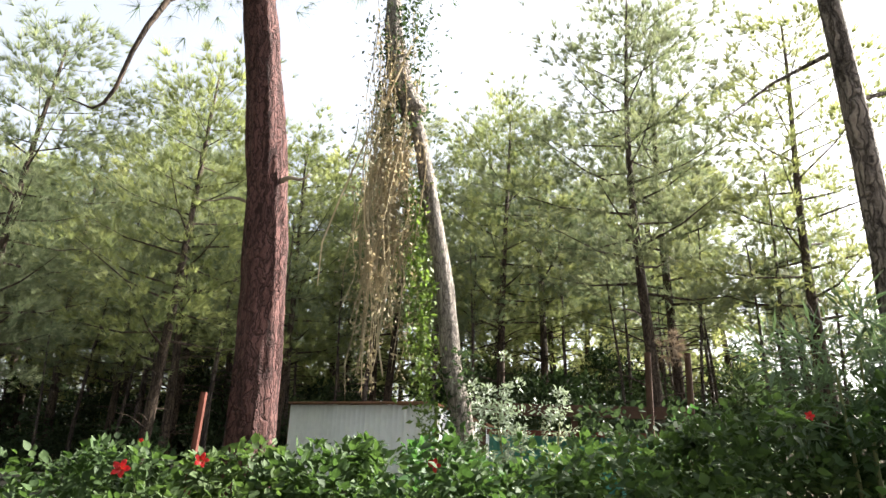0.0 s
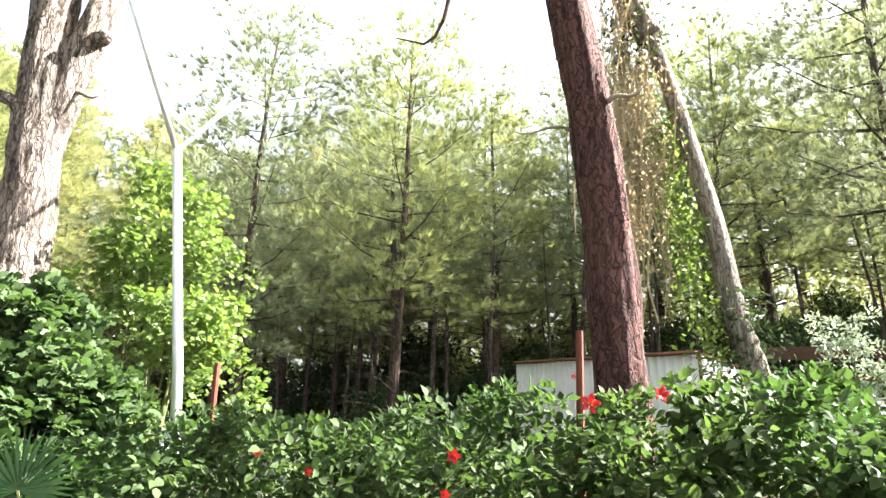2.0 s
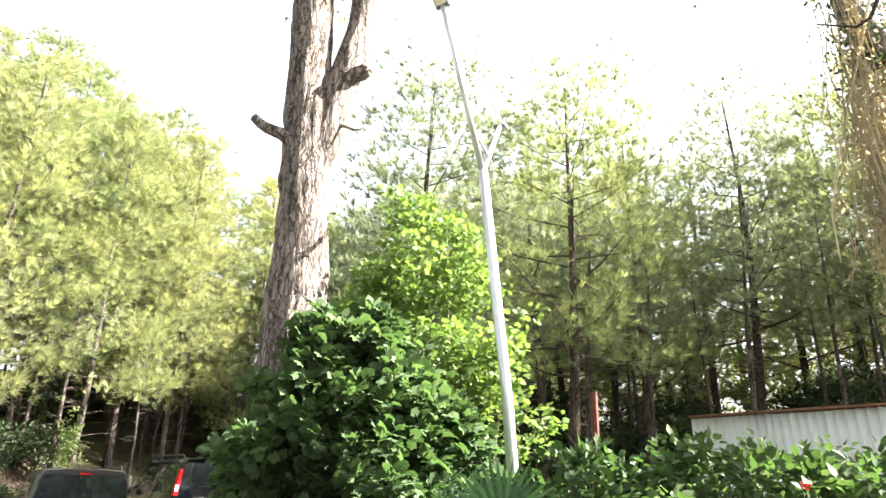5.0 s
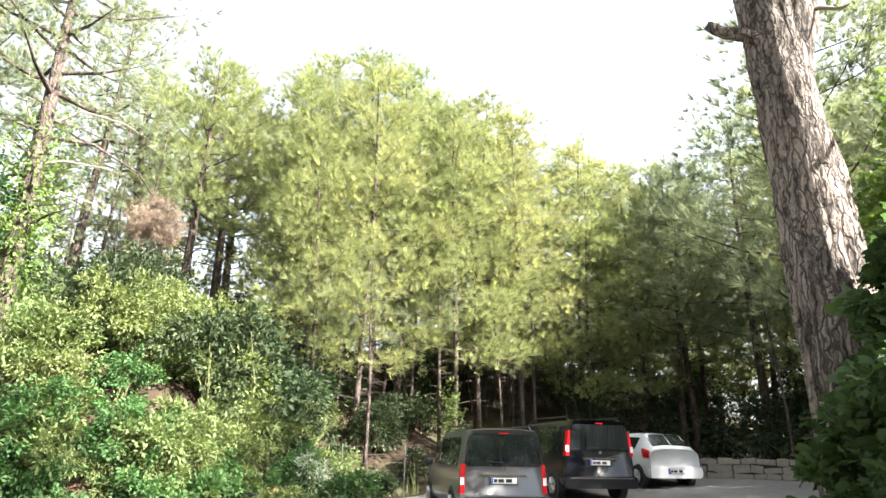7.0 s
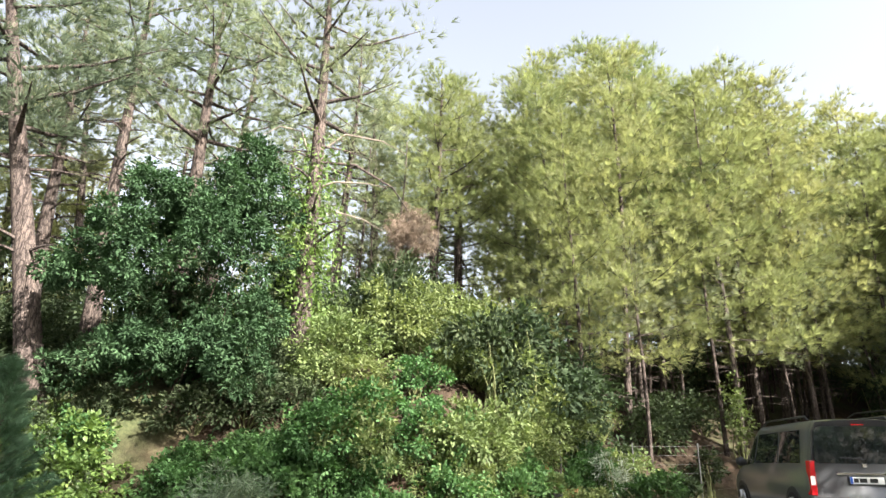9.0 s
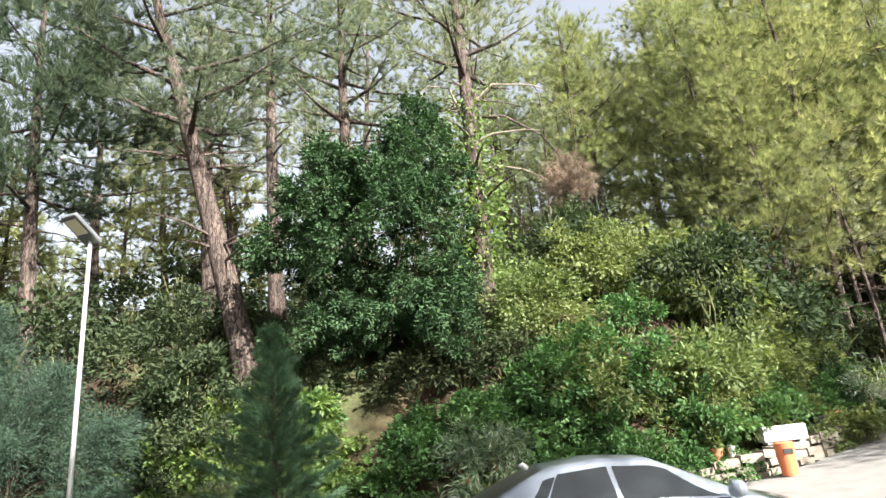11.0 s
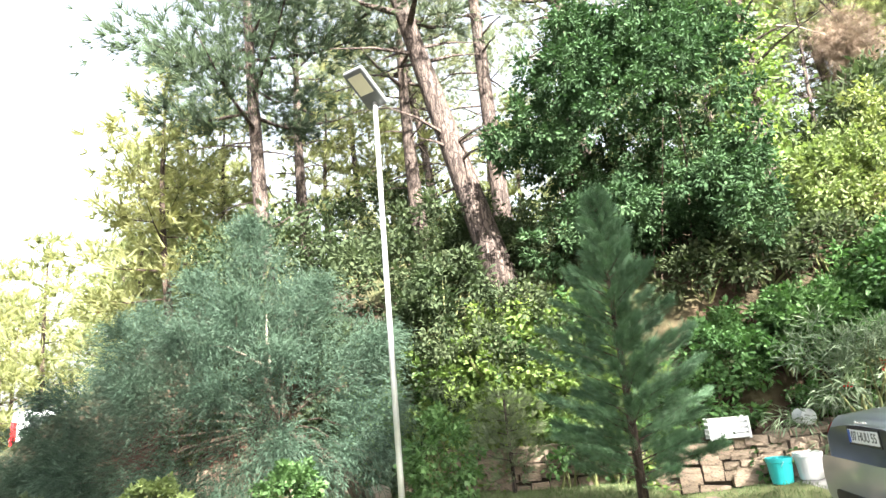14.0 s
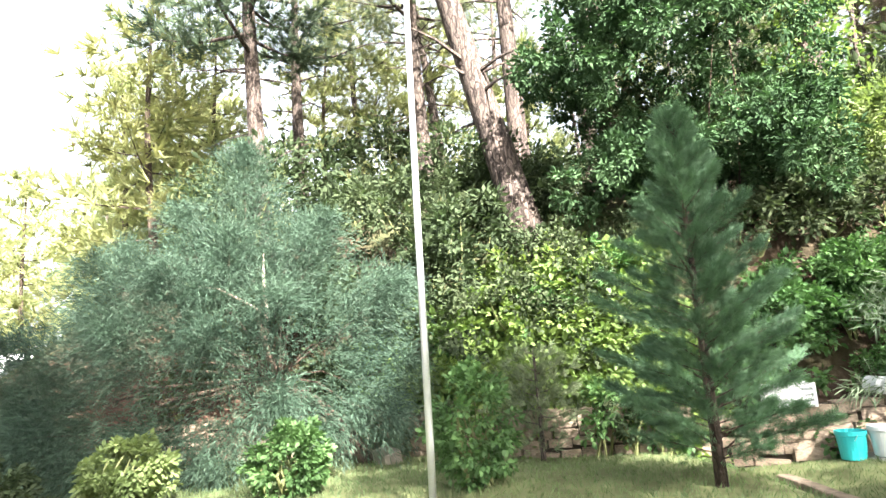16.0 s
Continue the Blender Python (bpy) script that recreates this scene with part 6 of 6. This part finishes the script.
def saloon(at, turn):
    car = thing("saloon_car", at, "silver-grey saloon parked beside a lawn, dusty rear window", "car", "", turn)
    def fore(y):
        return y if y < 1.75 else 1.75 + (y - 1.75) * 1.2

    sh = Shell([(fore(row[0]), *row[1:]) for row in ((0, 0.35, 0.80, 0.92, 0.74, 0.62), (0.06, 0.28, 0.93, 1.03, 0.84, 0.72), (0.45, 0.25, 0.97, 1.06, 0.90, 0.74), (0.78, 0.24, 0.98, 1.09, 0.92, 0.72), (1.25, 0.24, 0.98, 1.27, 0.93, 0.62), (1.75, 0.24, 0.97, 1.43, 0.93, 0.57),
                (2.4, 0.24, 0.96, 1.48, 0.93, 0.57), (2.95, 0.24, 0.95, 1.43, 0.93, 0.57), (3.45, 0.24, 0.94, 1.2, 0.93, 0.62), (3.85, 0.24, 0.92, 1.02, 0.92, 0.70), (4.5, 0.26, 0.80, 0.86, 0.86, 0.66), (4.8, 0.32, 0.62, 0.68, 0.72, 0.5))])
    part("body", sh.body(), PAINT_SILVER, car, smooth=True)
    dusty = glass_material("dusty_glass", (0.06, 0.06, 0.055), 0.3)
    for s in (1, -1):
        part("rear_window", sh.patch(fore(0.86), fore(1.70), 7.98, 6.15, 0.006, s, 0, 0, 14), dusty, car, "dusty rear window", smooth=True)
        part("windscreen", sh.patch(fore(3.02), fore(3.78), 7.98, 6.15, 0.006, s, 0, 0, 14), CAR_GLASS, car, smooth=True)
        part("side_window", sh.patch(fore(1.32), fore(1.56), 4.15, 4.95, 0.006, s, 0.35, 0.28), CAR_GLASS, car, smooth=True)
        part("side_window", sh.patch(fore(1.60), fore(2.42), 4.15, 5.05, 0.006, s, 0.28, 0.0), CAR_GLASS, car, smooth=True)
        part("side_window", sh.patch(fore(2.48), fore(3.55), 4.15, 5.05, 0.006, s, 0.0, -0.55), CAR_GLASS, car, smooth=True)
        part("window_trim", sh.patch(fore(1.30), fore(3.60), 4.06, 4.12, 0.01, s), CHROME, car, smooth=True)
        lamp = part("tail_light", sh.patch(fore(0.02), fore(0.22), 3.4, 4.15, 0.012, s, 0.02, 0.14), LIGHT_RED, car, smooth=True)
        part("clear_lens", sh.patch(fore(0.05), fore(0.14), 3.5, 3.62, 0.016, s, 0.01, 0.01), LIGHT_CLEAR, lamp, smooth=True)
        part("door_line", sh.patch(fore(2.44), fore(2.452), 2.2, 4.0, 0.003, s), BLACK_PLASTIC, car)
        for y in (fore(2.15), fore(3.15)):
            part("door_handle", Geo().tube([(s * 0.925, y - 0.11, 0.86), (s * 0.955, y - 0.06, 0.865), (s * 0.955, y + 0.06, 0.865), (s * 0.925, y + 0.11, 0.86)], [0.012, 0.017, 0.017, 0.012], 8), CHROME, car, smooth=True)
        for y in (0.98, fore(3.88)):
            wheel(car, s * 0.84, y, 0.325, 0.2, s)
        m = part("mirror", Geo().tube([(s * 0.9, 4.02, 1.0), (s * 1.0, 4.02, 1.03), (s * 1.12, 4.04, 1.04)], [0.05, 0.1, 0.07], 12), PAINT_SILVER, car, smooth=True)
    part("rear_bumper", rounded(1.70, 0.34, 0.1, 0.10, 0.46, 0.16), PAINT_SILVER, car, bevel=0.03)
    part("diffuser", rounded(1.3, 0.1, 0.04, -0.055, 0.33, 0.02), BLACK_PLASTIC, car)
    part("roof_antenna", Geo().tube([(0, 1.62, 1.39), (0, 1.56, 1.44), (0, 1.50, 1.43)], [0.04, 0.035, 0.015], 8), WHITE_PLASTIC, car, smooth=True)
    for k in range(5):
        part("badge_letter", Geo().box((-0.1 + k * 0.045, -0.012, 0.972), (-0.08 + k * 0.045, -0.004, 0.984)), CHROME, car)
    number_plate(car, 0.0, 0.86, "07 HUU 55")
    car.scale = (1.0, 0.82, 1.0)


def level(x, y):
    return (x, y, land(x, y) + 0.03)


van(level(-14.76, 8.0), 60, PAINT_GREY, "grey metallic van with roof rails, parked on the concrete", 1.80, 1.80, 4.4, False, True)
van(level(-15.5, 12.1), 65, PAINT_BLACK, "dark blue-black van with high red tail lights", 1.90, 1.90, 4.7, True, True)
hatchback(level(-15.5, 15.5), 66)
saloon((-16.58, -3.1, land(-16.58, -3.1) - 0.0), -8)
van(place(-28.4, -18.2), 20, PAINT_WHITE, "white van parked far off in the sun", 1.9, 1.9, 4.6, True, False)


# ---- garden walls and loose things ----
def stone_mesh(seed):
    bm = bmesh.new()
    bmesh.ops.create_cube(bm, size=1.0)
    bmesh.ops.subdivide_edges(bm, edges=bm.edges[:], cuts=1, use_grid_fill=True)
    for v in bm.verts:
        n = v.co.normalized()
        v.co = v.co * 0.82 + n * 0.09 + Vector((noise.noise(v.co * 2 + Vector((seed, 0, 0))), noise.noise(v.co * 2 + Vector((0, seed, 5))), noise.noise(v.co * 2 + Vector((7, 0, seed))))) * 0.13
    me = bpy.data.meshes.new("stone")
    bm.to_mesh(me)
    bm.free()
    return me


def stone_wall(name, pts, courses, high, long, thick, material, label, seed):
    wall = tagged(new(name), label, "wall", kind="structure")
    meshes = [stone_mesh(seed + k) for k in range(7)]
    for me in meshes:
        me.materials.append(material)
    r = random.Random(seed)
    core = Geo()
    for (x0, y0), (x1, y1) in zip(pts, pts[1:]):
        a, b = Vector((x0, y0, 0)), Vector((x1, y1, 0))
        d = (b - a).normalized()
        s = Vector((d.y, -d.x, 0))
        if s.x < 0:
            s = -s
        n = max(1, int((b - a).length / 0.5))
        for k in range(n):
            p, q = a.lerp(b, k / n), a.lerp(b, (k + 1) / n)
            base = len(core.v)
            zp, zq = land(p.x + 0.4, p.y), land(q.x + 0.4, q.y)
            h = courses * high - 0.03
            for e, z in ((p, zp), (q, zq)):
                for off in (-thick * 0.6, thick * 0.25):
                    for zz in (z - 0.2, z + h):
                        core.v.append((e.x + s.x * off, e.y + s.y * off, zz))
            core.f += [tuple(base + i for i in f) for f in ((2, 6, 7, 3), (0, 1, 5, 4), (1, 3, 7, 5), (0, 2, 3, 1), (4, 5, 7, 6))]
        for c in range(courses):
            t = r.uniform(-0.3, 0)
            while t < (b - a).length:
                ln = long * r.uniform(0.65, 1.4)
                o = a + d * (t + ln / 2)
                st = new("stone", meshes[r.randrange(7)])
                st.parent = wall
                hh = high * r.uniform(0.72, 1.2)
                z = land(o.x + 0.4, o.y) + high * (c + 0.5) + r.uniform(-0.025, 0.025)
                st.matrix_basis = pose(o.x + s.x * r.uniform(-0.02, 0.03), o.y, z, r.uniform(-6, 6), r.uniform(-6, 6), math.degrees(math.atan2(d.y, d.x)) + r.uniform(-4, 4)) @ Matrix.Diagonal((ln * 0.99, thick, hh, 1))
                t += ln
    part("wall_core", core, MORTAR, wall)


def bucket(at, material, label, h=0.3, r=0.15):
    b = thing("bucket", at, label, "bucket", "buckets by the wall")
    part("body", Geo().lathe([(r * 0.80, 0), (r * 0.82, 0.01), (r * 0.97, h - 0.05), (r * 1.04, h - 0.045), (r * 1.04, h), (r * 0.97, h), (r * 0.95, h - 0.04), (r * 0.8, 0.03)], 28), material, b, smooth=False)
    part("handle", Geo().tube([(r * 1.03 * math.cos(a), -0.02 - 0.05 * math.sin(a), h - 0.03 - 0.12 * math.sin(a)) for a in np.linspace(0, math.pi, 11)], [0.004] * 11, 6), STEEL, b)


def pot(at, r, h, material, label, leaf=None, seed=0, leaf_size=0.08, tall=0.3):
    p = thing("flower_pot", at, label, "flower pot", "pots on the wall")
    part("pot", Geo().lathe([(r * 0.7, 0), (r * 0.95, h * 0.8), (r * 1.05, h * 0.8), (r * 1.05, h), (r * 0.9, h), (r * 0.85, h * 0.9)], 20), material, p)
    if leaf:
        rr = np.random.default_rng(seed)
        q, d = lumpy(rr, 260, (0, 0, h + tall * 0.5), (r * 1.3, r * 1.3, tall * 0.6), 0.2, -0.9, 0.4)
        part("plant", leaf_mesh("plant", leaf, q, d + (0, 0, 0.5), rr.uniform(0.7, 1.2, len(q)) * leaf_size, BROAD, rr), leaf, p)


def crate(at, turn):
    c = thing("plastic_crate", at, "white slatted plastic crate on the wall", "crate", "", turn)
    for x in (-0.24, 0.24):
        for y in (-0.15, 0.15):
            part("corner_post", Geo().box((x - 0.015, y - 0.015, 0), (x + 0.015, y + 0.015, 0.27)), WHITE_PLASTIC, c)
    for z in (0.02, 0.085, 0.15, 0.215):
        for y in (-0.16, 0.16):
            part("slat", Geo().box((-0.22, y - 0.006, z), (0.22, y + 0.006, z + 0.042)), WHITE_PLASTIC, c)
        for x in (-0.25, 0.25):
            part("slat", Geo().box((x - 0.006, -0.13, z), (x + 0.006, 0.13, z + 0.042)), WHITE_PLASTIC, c)
    part("bottom", Geo().box((-0.22, -0.13, 0.005), (0.22, 0.13, 0.018)), WHITE_PLASTIC, c)


stone_wall("wall_garden", [(-22.5, -12), (-21.9, -8), (-20.65, -5.8), (-19.85, -2.7), (-19.6, -1), (-19.15, 1.0)], 5, 0.12, 0.29, 0.3, STONE, "dry-laid brown stone garden wall holding the bank", 3)
stone_wall("wall_terrace", [(-19.15, 1.0), (-18.85, 3.0), (-19.1, 4.8), (-19.5, 6.0)], 3, 0.14, 0.34, 0.3, PALE_STONE, "pale sunlit stone wall with pots on top", 4)
stone_wall("wall_low", [(-18.8, 17.6), (-15.5, 18.3), (-9.0, 19.4)], 3, 0.2, 0.42, 0.3, PALE_STONE, "low pale stone wall at the end of the parking place", 5)
bucket(level(-19.42, -2.52), TEAL_PLASTIC, "teal plastic bucket standing on the grass", 0.3, 0.15)
bucket(level(-19.3, -2.22), WHITE_PLASTIC, "white plastic bucket with a wire handle", 0.31, 0.16)
crate((-19.86, -2.9, land(-19.5, -2.9) + 0.62), 80)
disc = thing("paint_can", (-19.72, -1.95, land(-19.3, -1.95) + 0.6), "white paint can lying on its side on the wall", "can")
part("can", Geo().tube([(0.14, 0, 0.10), (-0.1, 0, 0.10)], [0.10, 0.10], 22), WHITE_PLASTIC, disc)
part("lid_rim", Geo().tube([(0.142, 0, 0.10), (0.155, 0, 0.10)], [0.095, 0.06], 22), STEEL, disc)
rock = part("rock", stone_mesh(40), PALE_STONE)
rock.data.materials.append(PALE_STONE)
rock.matrix_basis = pose(-21.0, -7.7, land(-21.0, -7.7) + 0.08, 10, 5, 30) @ Matrix.Diagonal((0.42, 0.26, 0.24, 1))
tagged(rock, "pale squared stone lying on the lawn", "rock")
for k in range(11):
    kb = part("kerb_stone", Geo().box((-0.19, -0.07, -0.2), (0.19, 0.07, 0.1)), STONE, bevel=0.015)
    kb.matrix_basis = pose(-18.4 + 0.4 * k, -3.72, lot_level(-3.6) + 0.12, 0, 0, random.Random(k).uniform(-3, 3))
    tagged(kb, "reddish stone kerb between lawn and parking place", "kerb", "kerb stones")
ztop = 0.43
pt = (-19.0, 3.9, land(-18.6, 3.9) + ztop)
planter = thing("planter_box", pt, "white concrete planter box with leafy plants on the wall", "planter", "", 75)
part("box", Geo().box((-0.38, -0.13, 0.04), (0.38, 0.13, 0.3)), WHITE_PLASTIC, planter, bevel=0.012)
for x in (-0.28, 0.28):
    part("foot", Geo().box((x - 0.05, -0.1, 0.0), (x + 0.05, 0.1, 0.04)), WHITE_PLASTIC, planter)
rr = np.random.default_rng(71)
q, d = lumpy(rr, 500, (0, 0, 0.5), (0.42, 0.18, 0.3), 0.2, -0.5, 0.4)
part("plant", leaf_mesh("plants", BRIGHT, q, d + (0, 0, 0.5), rr.uniform(0.06, 0.1, 500), BROAD, rr), BRIGHT, planter)
for i, (y, r_, h_, mat) in enumerate(((2.55, 0.10, 0.2, TERRACOTTA), (2.8, 0.08, 0.2, STEEL), (3.95, 0.12, 0.24, PALE_STONE), (4.4, 0.11, 0.22, TERRACOTTA), (4.9, 0.13, 0.24, BLACK_PLASTIC), (5.4, 0.12, 0.24, TERRACOTTA))):
    x = wall_line(y) - 0.1
    pot((x, y, land(x + 0.4, y) + ztop), r_, h_, mat, "potted plant standing on the stone wall", BRIGHT if i % 2 else OLIVE_SHRUB, 600 + i, 0.09, 0.35)
bn = thing("litter_bin", level(-18.3, 3.3), "orange-red plastic bin with a square opening", "bin", "", 70)
part("body", Geo().lathe([(0.12, 0), (0.15, 0.42), (0.155, 0.5), (0.13, 0.52)], 24), ORANGE, bn)
part("opening", Geo().box((-0.07, -0.156, 0.34), (0.07, -0.12, 0.42)), BLACK_PLASTIC, bn)
# red blossoms on the oleander and the geraniums
rb = random.Random(12)
for x, y, z in ((-18.55, -2.0, -0.62), (-18.6, -1.5, -0.4), (-19.2, 4.4, 0.15), (-19.25, 4.7, 0.25), (-19.1, 4.2, 0.0), (-18.6, -1.05, -0.5)):
    fl = thing("blossom", (x, y, z), "small cluster of red blossoms on a shrub", "flower", "red blossoms")
    q = np.array([[rb.gauss(0, 0.025) for _ in range(3)] for _ in range(10)])
    part("petals", leaf_mesh("petals", RED_PETAL, q, q + (0.02, 0, 0.02), np.full(10, 0.034), SMALL_OVATE, np.random.default_rng(3)), RED_PETAL, fl)


def wire_fence():
    fence = thing("wire_fence", (0, 0, 0), "thin wire fence on grey posts along the bank", "fence")
    ys = [5.6, 7.6, 9.6, 11.6, 13.6, 15.6, 17.6]
    tops = []
    for y in ys:
        x = -20.1
        z = land(x, y)
        tops.append((x, y, z))
        part("post", Geo().tube([(x, y, z - 0.2), (x, y, z + 1.45)], [0.018, 0.018], 8), WIRE, fence)
    for k in range(7):
        part("wire", Geo().tube([(x, y, z + 0.12 + 0.21 * k) for x, y, z in tops], [0.0025] * len(tops), 4), WIRE, fence)


wire_fence()
post_bush = thing("dead_bush", place(2.75, 8.6), "dry brown bush between weathered posts", "bush")
for dx in (-0.3, 0.25):
    part("post", Geo().tube([(dx, 0, -0.1), (dx + 0.05, 0, 2.4)], [0.05, 0.045], 8), BROWN_WOOD, post_bush)
rr = np.random.default_rng(81)
q, d = lumpy(rr, 90, (0.1, 0, 2.45), (0.2, 0.18, 0.24), 0.1, -0.9, 0.5)
part("twig_mass", leaf_mesh("twigs", NEEDLE_DEAD, q, d - (0, 0, 0.4), rr.uniform(0.08, 0.16, 90), TUFT_FAR, rr), NEEDLE_DEAD, post_bush)
dead_bough = thing("dead_bough", (-24.7, 3.5, 7.0), "hanging bough of brown dead needles on a pine", "branch")
part("limb", Geo().tube([(1.9, -3.4, 0.9), (1.2, -2.2, 1.35), (0.4, -0.8, 1.2), (0, 0, 0.5)], [0.05, 0.04, 0.026, 0.01], 7), PINE_BARK, dead_bough, smooth=True)
q, d = lumpy(rr, 800, (0, 0, 0), (0.6, 0.75, 0.85), 0.1, -0.9, 0.5)
part("twig_mass", leaf_mesh("twigs", NEEDLE_DEAD, q, d * 0.4 - (0, 0, 0.9), rr.uniform(0.2, 0.36, 800), TUFT_FINE, rr), NEEDLE_DEAD, dead_bough)
# low leafy plants along the edge of the parking place
for i, (x, y, h, mat) in enumerate(((-19.2, 6.9, 0.7, BRIGHT), (-19.0, 7.6, 0.8, BRIGHT), (-19.4, 8.3, 0.7, UNDERGROWTH), (-19.0, 5.6, 0.6, OLIVE_SHRUB), (-20.9, 8.0, 1.0, UNDERGROWTH), (-21.2, 12.2, 2.2, OLIVE_SHRUB), (-20.7, 10.4, 1.2, UNDERGROWTH))):
    shrub("roadside_plant", place(x, y), [((0, 0, h * 0.55), (0.45, 0.5, h * 0.5))], 900, BROAD, 0.1, mat, "leafy green plant at the edge of the concrete", "plant", "roadside plants", 640 + i, lump=0.5, inner=0.2)
